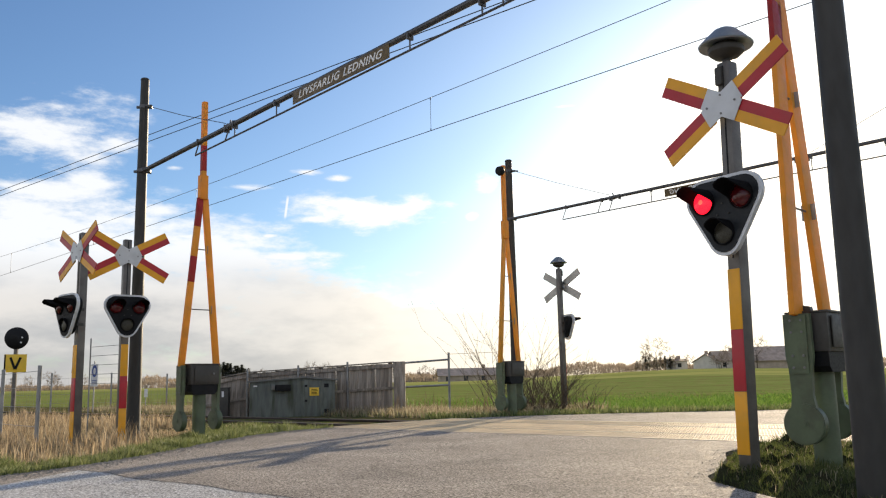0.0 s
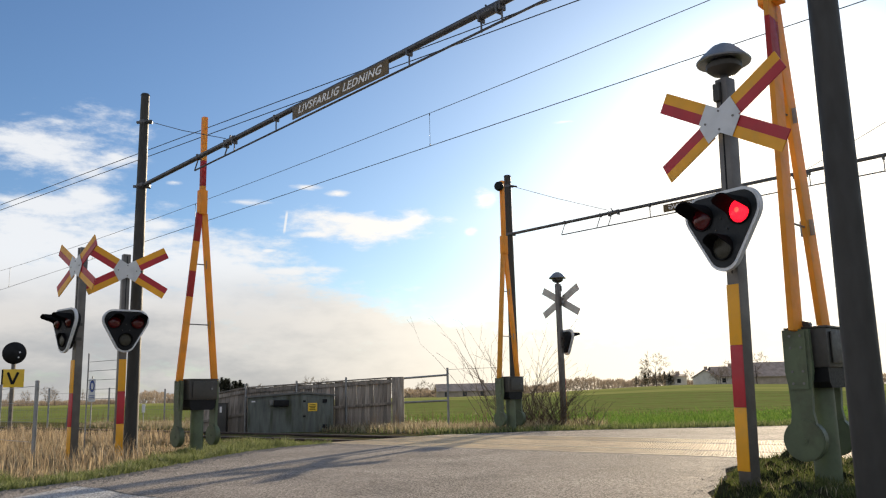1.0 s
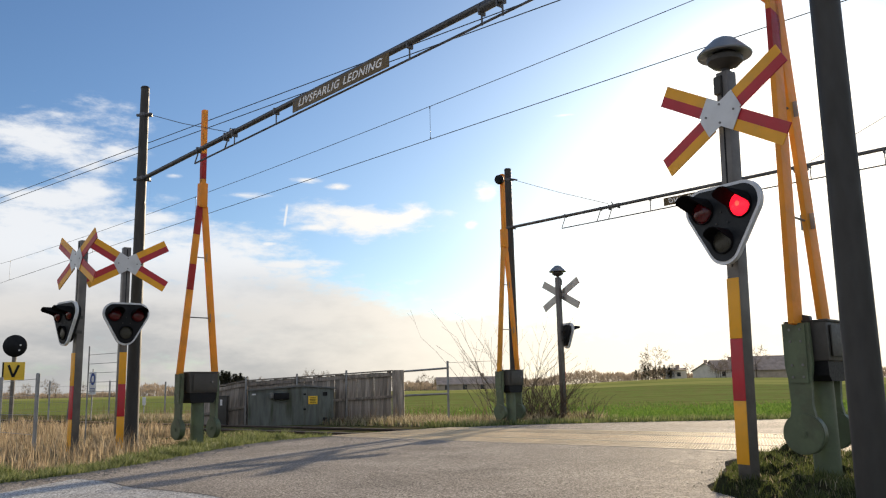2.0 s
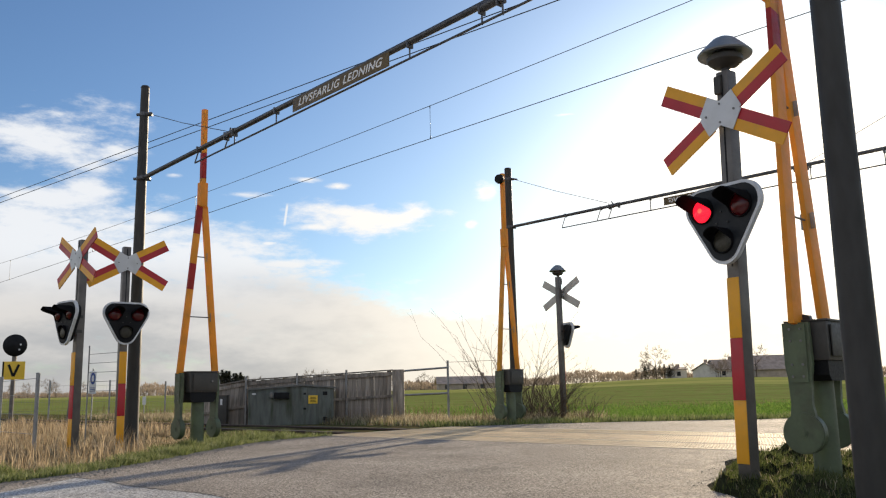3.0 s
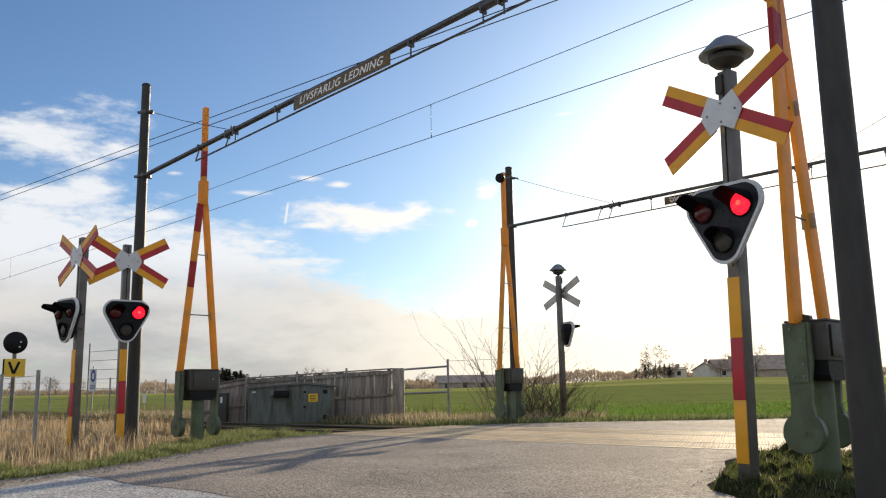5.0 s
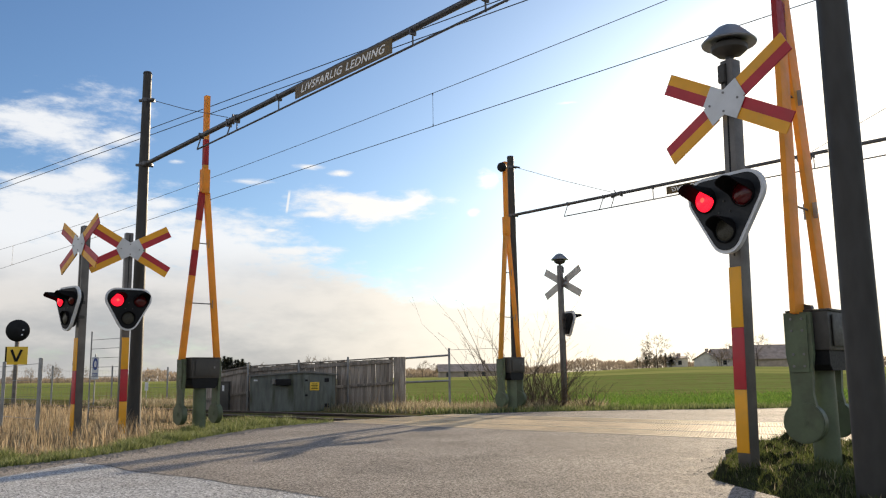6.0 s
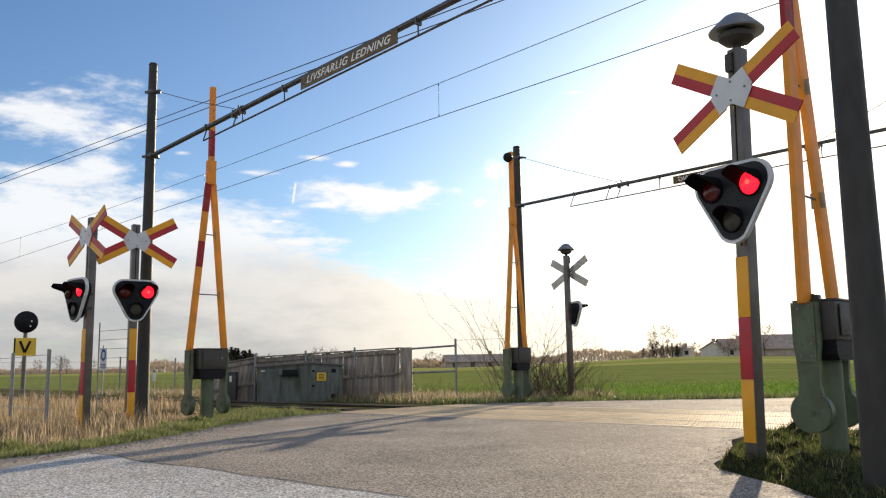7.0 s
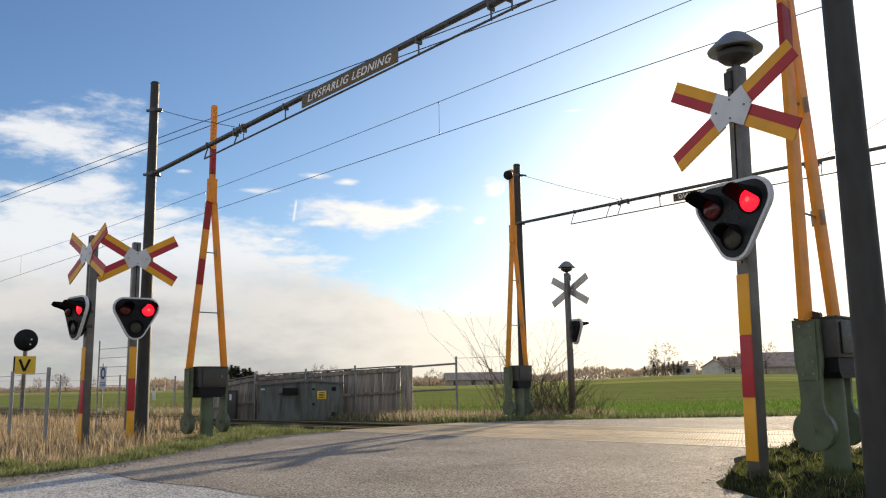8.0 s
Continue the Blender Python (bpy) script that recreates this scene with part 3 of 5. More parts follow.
def build_roads():
    near, far = [], []
    q = -14.0
    while q < DECK[0] + 0.01:
        near.append((plan(road_left(q) + 0.12 * noise.noise(Vector((q * 1.3, 0, 0))), q), plan(road_right(q) + 0.1 * noise.noise(Vector((q * 1.7, 5, 0))), q)))
        q += (DECK[0] - 0.0 + 14.0) / 80
    q = DECK[1]
    while q < 90:
        far.append((plan(road_left(q) + 0.1 * noise.noise(Vector((q * 1.1, 9, 0))), q), plan(road_right(q), q)))
        q += 0.35 if q < 26 else 3.0
    strip("road_near", near, "asphalt", "worn brownish-grey asphalt road leading up to the crossing")
    strip("road_far", far, "asphalt", "worn asphalt road leaving the far side of the crossing")
    # older, paler surfacing on the near side of an uneven seam
    rows = []
    for k in range(41):
        s = k / 40
        a = Vector((-3.72 + 5.9 * s, 8.62 - 5.6 * s, 0))
        a += Vector((0.7, 0.7, 0)) * 0.10 * noise.noise(Vector((s * 9, 1, 0)))
        b = a + Vector((-0.9 - 3 * s, -7.0 + 2 * s, 0))
        rows.append((a, b))
    old = strip("pavement_old", rows, "asphalt_old", "older bluish-grey asphalt with a ragged seam", "road", 0.004, 0.005)
    bm = bmesh.new()
    prev = None
    for k, (a, b) in enumerate(rows):
        w = 0.006 + 0.005 * noise.noise(Vector((k * 0.7, 4, 0)))
        cur = [bm.verts.new((a.x - w, a.y - w, 0.0085)), bm.verts.new((a.x + w, a.y + w, 0.0085))]
        if prev:
            bm.faces.new((prev[0], prev[1], cur[1], cur[0]))
        prev = cur
    part("seam", bm, "black", old, "dark tarred seam")


def build_track():
    # ballast bed
    rows = []
    for p in range(-110, 60, 2):
        rows.append((plan(p, TRACK_Q - 2.0), plan(p, TRACK_Q + 2.0)))
    left = [r for r, p in zip(rows, range(-110, 60, 2)) if p <= -12]
    left.append((plan(DECK_P[0], TRACK_Q - 2.0), plan(DECK_P[0], TRACK_Q + 2.0)))
    right = [(plan(DECK_P[1], TRACK_Q - 2.0), plan(DECK_P[1], TRACK_Q + 2.0))] + [r for r, p in zip(rows, range(-110, 60, 2)) if p > 1.7]
    left = [r for r in left if r[0].dot(T) <= DECK_P[0] + 1e-4]
    strip("track_bed_1", left, "ballast", "dark oily ballast under the railway track", "track bed", 0.2, -0.10)
    strip("track_bed_2", right, "ballast", "dark oily ballast under the railway track", "track bed", 0.2, -0.10)
    # sleepers
    bm = bmesh.new()
    box(bm, (0, 0, 0), (0.24, 2.5, 0.14), bevel=0.015)
    turn = Matrix(((T.x, Q.x, 0, 0), (T.y, Q.y, 0, 0), (0, 0, 1, 0), (0, 0, 0, 1)))
    first = mesh_object("sleeper", bm, "sleeper")
    tagged(first, "dark weathered railway sleeper bedded in ballast", "sleeper", "sleepers under the track")
    first.matrix_basis = Matrix.Translation(plan(DECK_P[0] - 0.4, TRACK_Q, -0.155)) @ turn
    for k in range(1, 75):
        copy_thing(first, Matrix.Translation(plan(DECK_P[0] - 0.4 - 0.62 * k, TRACK_Q, -0.155)) @ turn)
    for k in range(12):
        copy_thing(first, Matrix.Translation(plan(DECK_P[1] + 0.4 + 0.62 * k, TRACK_Q, -0.155)) @ turn)
    # rails
    prof = [(-0.07, -0.145), (0.07, -0.145), (0.07, -0.125), (0.015, -0.10), (0.012, -0.05), (0.036, -0.035), (0.036, -0.004), (0.028, 0.004),
            (-0.028, 0.004), (-0.036, -0.004), (-0.036, -0.035), (-0.012, -0.05), (-0.015, -0.10), (-0.07, -0.125)]
    for off in (-0.7535, 0.7535):
        bm = bmesh.new()
        a = [bm.verts.new(plan(-110, TRACK_Q + off + x, z)) for x, z in prof]
        b = [bm.verts.new(plan(60, TRACK_Q + off + x, z)) for x, z in prof]
        for i in range(len(prof)):
            f = bm.faces.new((a[i], a[(i + 1) % len(prof)], b[(i + 1) % len(prof)], b[i]))
            f.material_index = 1 if i in (6, 7, 8) else 0
        bm.faces.new(a), bm.faces.new(b)
        tagged(mesh_object("rail", bm, ["rail", "rail_top"]), "steel rail with a bright worn running surface", "rail", "rails of the track")


def build_deck():
    """Level crossing deck of ribbed concrete panels between and beside the rails."""
    deck = thing("crossing_deck", Matrix.Translation(plan(0, TRACK_Q)) @ Matrix(((T.x, Q.x, 0, 0), (T.y, Q.y, 0, 0), (0, 0, 1, 0), (0, 0, 0, 1))),
                 "pale ribbed concrete crossing deck between the rails", "crossing deck", kind="structure")
    bands = [(-1.70, -0.80), (-0.69, 0.69), (0.80, 1.70)]
    length = 1.2
    for b0, b1 in bands:
        bm = bmesh.new()
        box(bm, (0, 0, -0.06), (length - 0.012, b1 - b0 - 0.01, 0.12), bevel=0.008)
        n = int((b1 - b0) / 0.05)
        for i in range(n):
            y = -(b1 - b0) / 2 + (i + 0.5) * (b1 - b0) / n
            for k in range(26):
                x = -length / 2 + (k + 0.5) * length / 26
                box(bm, (x + (0.0115 if i % 2 else -0.0115), y, 0.003), (0.024, 0.024, 0.006))
        me_ob = mesh_object("panel", bm, "deck", deck)
        count = int(round((DECK_P[1] - DECK_P[0]) / length))
        for k in range(count):
            ob = me_ob if k == 0 else new("panel", me_ob.data)
            ob.parent = deck
            ob.location = (DECK_P[0] + (k + 0.5) * length, (b0 + b1) / 2, 0.0)
    for y in (-1.74, 1.74):
        bm = bmesh.new()
        box(bm, ((DECK_P[0] + DECK_P[1]) / 2, y, -0.05), (DECK_P[1] - DECK_P[0], 0.06, 0.115), bevel=0.008)
        part("edge_beam", bm, "deck", deck, "pale concrete edge beam")


build_ground()
build_roads()
build_track()
build_deck()


# ---------------------------------------------------------------- signals
ARM_ANGLE = radians(29)


def build_signal(base, yaw, cross_z, board_z, top_z, bell=False, label="", lean=0.0, board_turn=0.0, reach=0.14, w=0.70, hood=0.03, face="black"):
    """Road signal: front faces -y in its own space."""
    s = thing("crossing_signal", pose(*base, 0, lean) @ pose(0, 0, 0, 0, 0, yaw), label, "crossing signal", "signals at the crossing")
    # post: square hollow section, a black strip up its front standing in for a groove
    bm = bmesh.new()
    box(bm, (0, 0, top_z / 2), (0.118, 0.118, top_z), bevel=0.012)
    box(bm, (0.0, -0.0605, top_z * 0.75), (0.012, 0.006, top_z * 0.48), mat=1)
    post = part("post", bm, ["post_dark", "black"], s, "grey steel post")
    if bell:
        bm = bmesh.new()
        z = top_z
        lathe(bm, [(0.035, z - 0.02), (0.035, z + 0.03), (0.10, z + 0.05), (0.145, z + 0.09), (0.15, z + 0.13), (0.11, z + 0.14), (0.10, z + 0.17)], mat=0)
        b = part("bell_body", bm, "box", s, "dark bell housing")
        bm = bmesh.new()
        lathe(bm, [(0.10, z + 0.17), (0.19, z + 0.150), (0.222, z + 0.145), (0.227, z + 0.158), (0.16, z + 0.228), (0.095, z + 0.29), (0.05, z + 0.312), (0.001, z + 0.317)])
        part("bell_hood", bm, "bell", s, "grey dished bell hood")
        bm = bmesh.new()
        box(bm, (-0.03, -0.06, z - 0.12), (0.07, 0.06, 0.16), bevel=0.015)
        part("bracket", bm, "box", s)
    # crossbuck: each arm has a yellow and a red half
    half, wid, t = 0.685, 0.185, 0.006
    y0 = -0.09
    for sx in (-1, 1):
        for sz in (-1, 1):
            m = Matrix.Translation((0, y0, cross_z)) @ Matrix.Rotation(-math.atan2(sz * math.sin(ARM_ANGLE), sx * math.cos(ARM_ANGLE)), 4, "Y")
            out = 1 if (sz * sx) > 0 else -1
            bm = bmesh.new()
            x0, x1 = 0.12, half
            # outer edge yellow, edge towards the middle line red
            box(bm, ((x0 + x1) / 2, 0, out * wid / 4), (x1 - x0, t * 2, wid / 2), m, mat=0)
            box(bm, ((x0 + x1) / 2, 0.0005, -out * wid / 4), (x1 - x0, t * 2, wid / 2), m, mat=1)
            box(bm, ((x0 + x1) / 2, 0.009, 0), (x1 - x0 - 0.006, 0.004, wid - 0.006), m, mat=2)
            part("cross_arm", bm, ["yellow", "red", "sign_back"], s, "yellow and red crossbuck arm")
    bm = bmesh.new()
    # two short crossing strips, one laid on the other
    for turn, dy in ((ARM_ANGLE, 0.0), (-ARM_ANGLE, 0.003)):
        m = Matrix.Translation((0, y0 - 0.013 - dy, cross_z)) @ Matrix.Rotation(-turn, 4, "Y")
        box(bm, (0, 0, 0), (0.38, 0.006, wid), m)
    pl = part("centre_plate", bm, "plate", s, "grey-white centre plate", 20)
    for x, z in ((0, 0.08), (0, -0.08), (0.14, 0.0), (-0.14, 0.0)):
        bm = bmesh.new()
        tube(bm, (x, y0 - 0.026, cross_z + z), (x, y0 - 0.015, cross_z + z), 0.010, seg=8)
        part("bolt", bm, "cleat", pl)
    bm = bmesh.new()
    box(bm, (0, y0 + 0.02, cross_z + 0.06), (0.2, 0.03, 0.04), bevel=0.005)
    part("clamp", bm, "galv", s)
    bm = bmesh.new()
    box(bm, (0, y0 + 0.02, cross_z - 0.06), (0.2, 0.03, 0.04), bevel=0.005)
    part("clamp", bm, "galv", s)
    # light board
    h = 0.66
    swing = Matrix.Rotation(radians(board_turn), 4, "Z")
    zc = board_z
    yb = -reach
    bm = bmesh.new()
    prism(bm, [(x, z + zc) for x, z in rounded_triangle(w, h, 0.165)], yb - 0.012, yb + 0.03)
    board = part("light_board", bm, "white", s, "white-edged light board", 30)
    board.matrix_basis = swing
    bm = bmesh.new()
    prism(bm, [(x, z + zc + 0.0) for x, z in rounded_triangle(w - 0.054, h - 0.054, 0.140)], yb - 0.02, yb - 0.010)
    part("black_face", bm, face, board, "black board face", 30)
    bm = bmesh.new()
    prism(bm, [(x, z + zc) for x, z in rounded_triangle(w - 0.12, h - 0.12, 0.115)], yb + 0.03, yb + 0.10)
    part("back_box", bm, "black", board, "black lamp case", 30)
    bm = bmesh.new()
    box(bm, (0, 0.03 - reach / 2, zc + 0.1), (0.12, reach, 0.06), bevel=0.01)
    part("bracket", bm, "box", s)
    bm = bmesh.new()
    box(bm, (0, 0.03 - reach / 2, zc - 0.12), (0.12, reach, 0.06), bevel=0.01)
    part("bracket", bm, "box", s)
    lamps = []
    for k, (x, z, r) in enumerate(((-0.25 * w, 0.137, 0.097), (0.25 * w, 0.137, 0.097), (0.0, -0.138, 0.092))):
        # ring and hooded visor
        m = Matrix.Translation((x, yb - 0.02, zc + z)) @ Matrix.Rotation(radians(90), 4, "X")
        bm = bmesh.new()
        seg = 28
        for j in range(seg):
            a0, a1 = 2 * math.pi * j / seg, 2 * math.pi * (j + 1) / seg

            def depth(a):
                return 0.018 + (0.215 if k < 2 else hood) * sstep(math.sin(a), -0.15, 0.6)
            ring = []
            for a in (a0, a1):
                for rr, dd in ((r + 0.006, -0.01), (r + 0.006, depth(a)), (r + 0.014, depth(a)), (r + 0.014, -0.01)):
                    ring.append(bm.verts.new(m @ Vector((rr * math.cos(a), rr * math.sin(a), dd))))
            for i in range(4):
                bm.faces.new((ring[i], ring[(i + 1) % 4], ring[4 + (i + 1) % 4], ring[4 + i]))
        bmesh.ops.remove_doubles(bm, verts=bm.verts, dist=0.0005)
        part("visor", bm, "visor", board, "black lamp visor", 40)
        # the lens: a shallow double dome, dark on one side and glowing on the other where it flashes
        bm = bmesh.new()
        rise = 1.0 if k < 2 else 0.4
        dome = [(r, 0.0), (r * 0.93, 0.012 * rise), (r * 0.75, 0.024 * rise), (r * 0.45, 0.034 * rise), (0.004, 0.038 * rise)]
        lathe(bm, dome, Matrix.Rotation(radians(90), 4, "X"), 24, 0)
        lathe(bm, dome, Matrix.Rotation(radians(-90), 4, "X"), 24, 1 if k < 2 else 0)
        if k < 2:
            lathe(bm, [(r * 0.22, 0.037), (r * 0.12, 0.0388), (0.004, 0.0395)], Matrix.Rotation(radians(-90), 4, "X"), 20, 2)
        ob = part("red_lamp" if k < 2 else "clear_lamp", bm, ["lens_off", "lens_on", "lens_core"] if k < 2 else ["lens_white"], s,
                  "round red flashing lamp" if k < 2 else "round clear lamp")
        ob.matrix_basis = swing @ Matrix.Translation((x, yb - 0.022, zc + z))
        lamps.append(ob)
    for x, z in ((0, 0.10), (-0.05, 0.01), (0.06, 0.01)):
        bm = bmesh.new()
        tube(bm, (x, yb - 0.03, zc + z), (x, yb - 0.018, zc + z), 0.007, seg=8)
        part("bolt", bm, "box", board)
    for i, mt in enumerate(("yellow", "red", "yellow")):
        z1 = board_z - 0.43 - 0.49 * i
        bm = bmesh.new()
        box(bm, (0.0, -0.0645, z1 - 0.245), (0.112, 0.012, 0.488), bevel=0.002)
        part("marker_strip", bm, mt, s, "reflective marker strip")
    return s, lamps


SIG_N, LAMPS_N = build_signal((2.37, 6.73, 0.0), -57, 3.03, 2.08, 3.41, True,
                              "crossing signal with bell, yellow-red crossbuck and flashing red lamp", 1.2,
                              w=0.745, hood=0.12, face="board_face")
SIG_F, LAMPS_F = build_signal((-5.00, 13.03, 0.0), 36, 2.87, 1.92, 3.14, False,
                              "crossing signal with yellow-red crossbuck standing before a dark mast")
SIG_FF, LAMPS_FF = build_signal((-5.49, 12.57, 0.0), -42, 2.88, 1.90, 3.18, False,
                                "crossing signal turned aside, among dry grass by the road", 0, 2, 0.22)
SIG_A, LAMPS_A = build_signal((3.04, 21.74, 0.0), 131, 3.22, 2.14, 3.67, True,
                              "crossing signal with bell seen from behind at the field edge", 0, -18, 0.2)


# ---------------------------------------------------------------- barriers
def build_gate(base, yaw, top_z, label, bands, tip_bands, wide=0.12, join=4.25, lean=0.0, cover=False):
    """Raised half barrier: its pivot axis lies along x, the machine stands a little in front of the levers. bands: heights between
    which the first bar is red; tip_bands: the same on the tip; lean: how far the boom leans, in degrees."""
    g = thing("barrier", pose(*base, 0, 0, yaw), label, "barrier", "raised barriers at the crossing")
    back = -0.035
    spread, hub, foot = 0.335, 0.38, 1.29
    bm = bmesh.new()
    tube(bm, (0, back, -0.1), (0, back, 0.84), 0.112, 0.108, 24)
    part("column", bm, "green", g, "green round column")
    bm = bmesh.new()
    box(bm, (0, back - 0.02, 1.15), (0.53, 0.34, 0.34), bevel=0.014)
    box(bm, (0, back - 0.02, 1.322), (0.55, 0.37, 0.02), bevel=0.006)
    box(bm, (0, back - 0.205, 1.15), (0.42, 0.012, 0.27), bevel=0.004)
    hs = part("machine_box", bm, "box", g, "dark grey machine box")
    bm = bmesh.new()
    prism(bm, [(-0.245, 0.98), (0.245, 0.98), (0.235, 0.86), (0.19, 0.81), (-0.19, 0.81), (-0.235, 0.86)], back - 0.17, back + 0.14)
    part("lower_case", bm, "black", hs, "dark lower case")
    bm = bmesh.new()
    tube(bm, (0.14, back - 0.228, 1.16), (0.14, back - 0.208, 1.16), 0.018, seg=10)
    part("lock", bm, "cleat", hs)
    bm = bmesh.new()
    tube(bm, (-spread, 0, 1.02), (spread, 0, 1.02), 0.05, seg=16)
    part("axle", bm, "box", g)
    if cover:
        bm = bmesh.new()
        prism(bm, [(-0.10, 1.30), (0.09, 1.30), (0.04, 1.36), (-0.02, 1.385), (-0.08, 1.37)], -0.03, 0.03, Matrix.Translation((-0.21, 0, 0)) @ Matrix.Rotation(radians(90), 4, "Z"))
        part("cam_cover", bm, "box", g, "dark humped cover")
    tilt = Matrix.Translation((0, 0, foot)) @ Matrix.Rotation(radians(-lean), 4, "X") @ Matrix.Translation((0, 0, -foot))
    for sx in (-1, 1):
        x = sx * spread
        m = Matrix.Translation((x, 0, 0)) @ Matrix.Rotation(radians(90), 4, "Z")
        # lever plate, waisted, with a round counterweight at its foot
        bm = bmesh.new()
        out = [(-0.112, foot + 0.015), (0.112, foot + 0.015), (0.115, 0.95), (0.098, 0.84), (0.09, 0.62)]
        for k in range(17):
            a = radians(50 - 280 * k / 16)
            out.append((0.165 * math.cos(a), hub + 0.165 * math.sin(a)))
        out += [(-0.085, 0.62), (-0.098, 0.84), (-0.115, 0.95)]
        prism(bm, out, -0.024, 0.024, m)
        lever = part("lever", bm, "green", g, "green lever plate with round counterweight", 30)
        bm = bmesh.new()
        tube(bm, (x - 0.048, 0, hub), (x + 0.048, 0, hub), 0.172, seg=36)
        bmesh.ops.bevel(bm, geom=[e for e in bm.edges if len(e.link_faces) == 2 and e.calc_face_angle() > 1.0], offset=0.008, segments=2, affect="EDGES")
        tube(bm, (x - 0.060, 0, hub), (x + 0.060, 0, hub), 0.022, seg=12)
        tube(bm, (x - 0.053, 0, hub), (x + 0.053, 0, hub), 0.038, seg=16)
        part("counterweight", bm, "green", lever)
        # strap plate bolted on over the foot of the bar
        bm = bmesh.new()
        prism(bm, [(-0.078, 0.80), (0.078, 0.80), (0.085, foot), (-0.085, foot)], -0.040, 0.040, m)
        part("strap_plate", bm, "green", lever, "bolted green strap plate")
        for z in (1.25, 1.15, 0.95, 0.85):
            for y in (-0.045, 0.045):
                bm = bmesh.new()
                tube(bm, (x - 0.048, y, z), (x + 0.048, y, z), 0.011, seg=8)
                part("bolt", bm, "cleat", lever)
        # bar of the forked boom: rises and closes in
        a, b = Vector((x, 0, foot)), Vector((sx * 0.045, 0, join))
        d = b - a
        cuts = [foot]
        if sx < 0:
            for lo, hi in bands:
                cuts += [lo, min(hi, join)]
        cuts.append(join)
        rot = d.to_track_quat("Z", "Y").to_matrix().to_4x4()
        mm = tilt @ Matrix.Translation(a) @ rot
        k = d.length / (join - foot)
        for i, (z0, z1) in enumerate(zip(cuts, cuts[1:])):
            if z1 - z0 < 0.01:
                continue
            bm = bmesh.new()
            box(bm, (0, 0, ((z0 + z1) / 2 - foot) * k), (0.05, wide, (z1 - z0) * k), mm, bevel=0.005)
            part("boom_bar", bm, ("bar_yellow", "bar_red")[i % 2], g, ("yellow", "red")[i % 2] + " length of the forked boom")
    for z in (2.27, 3.33):
        hwid = spread + (0.045 - spread) * (z - foot) / (join - foot)
        bm = bmesh.new()
        tube(bm, tilt @ Vector((-hwid, 0, z)), tilt @ Vector((hwid, 0, z)), 0.010, seg=8)
        cr = part("cross_rod", bm, "cleat", g, "steel spreader rod")
        bm = bmesh.new()
        box(bm, (hwid - 0.032, 0, z), (0.008, wide * 0.62, 0.15), tilt, bevel=0.003)
        for dz in (-0.05, 0.05):
            tube(bm, tilt @ Vector((hwid - 0.045, 0.02, z + dz)), tilt @ Vector((hwid - 0.03, 0.02, z + dz)), 0.010, seg=8)
        part("rod_plate", bm, "galv", cr, "bolted galvanised rod plate")
        for dz in (-0.05, 0.05):
            bm = bmesh.new()
            tube(bm, tilt @ Vector((-hwid - 0.034, 0.02, z + dz)), tilt @ Vector((-hwid - 0.02, 0.02, z + dz)), 0.010, seg=8)
            part("bolt", bm, "cleat", cr)
    z = join
    bm = bmesh.new()
    box(bm, (0, 0, z + 0.20), (0.14, wide + 0.012, 0.44), tilt, bevel=0.008)
    part("boom_sleeve", bm, "bar_yellow", g, "yellow boom sleeve")
    cuts = [join + 0.42]
    for lo, hi in tip_bands:
        cuts += [lo, hi]
    cuts.append(top_z)
    for i, (z0, z1) in enumerate(zip(cuts, cuts[1:])):
        bm = bmesh.new()
        box(bm, (0, 0, (z0 + z1) / 2), (0.085, 0.09, z1 - z0), tilt, bevel=0.005)
        part("boom_tip", bm, ("bar_yellow", "bar_red")[i % 2], g, ("yellow", "red")[i % 2] + " length of the boom tip")
    return g


GATE_L = build_gate((-4.25, 14.50, -0.13), 46, 6.04, "raised yellow-red forked barrier with green counterweights by the verge",
                    [(2.745, 3.2), (3.735, 4.25)], [(4.75, 5.22)], 0.115)
GATE_N = build_gate((3.255, 7.40, 0.0), 46, 6.00, "raised yellow-red forked barrier with green counterweights in grass",
                    [(3.80, 4.26)], [(4.75, 5.22)], 0.205, 4.45, 1.1, True)
GATE_A = build_gate((1.50, 19.62, -0.09), 46, 6.03, "raised yellow forked barrier with a tip lamp beside bare bush", [], [], 0.125)
bm = bmesh.new()
lathe(bm, [(0.04, -0.06), (0.10, -0.05), (0.12, 0.02), (0.09, 0.09), (0.02, 0.12)], Matrix.Translation((-0.12, 0, 5.88)) @ Matrix.Rotation(radians(90), 4, "Y"))
part("tip_lamp", bm, "black", GATE_A, "black boom tip lamp")


# ---------------------------------------------------------------- gantries and wires
def curve_wire(name, pts, r, label, category="wire", parent=None, mat="wire", group=""):
    cu = bpy.data.curves.new(name, "CURVE")
    cu.dimensions, cu.bevel_depth, cu.bevel_resolution = "3D", r, 1
    sp = cu.splines.new("POLY")
    sp.points.add(len(pts) - 1)
    for p, v in zip(sp.points, pts):
        p.co = (*v, 1)
    cu.materials.append(M[mat])
    ob = new(name, cu)
    ob.parent = parent
    return tagged(ob, label, category if not parent else "", group)


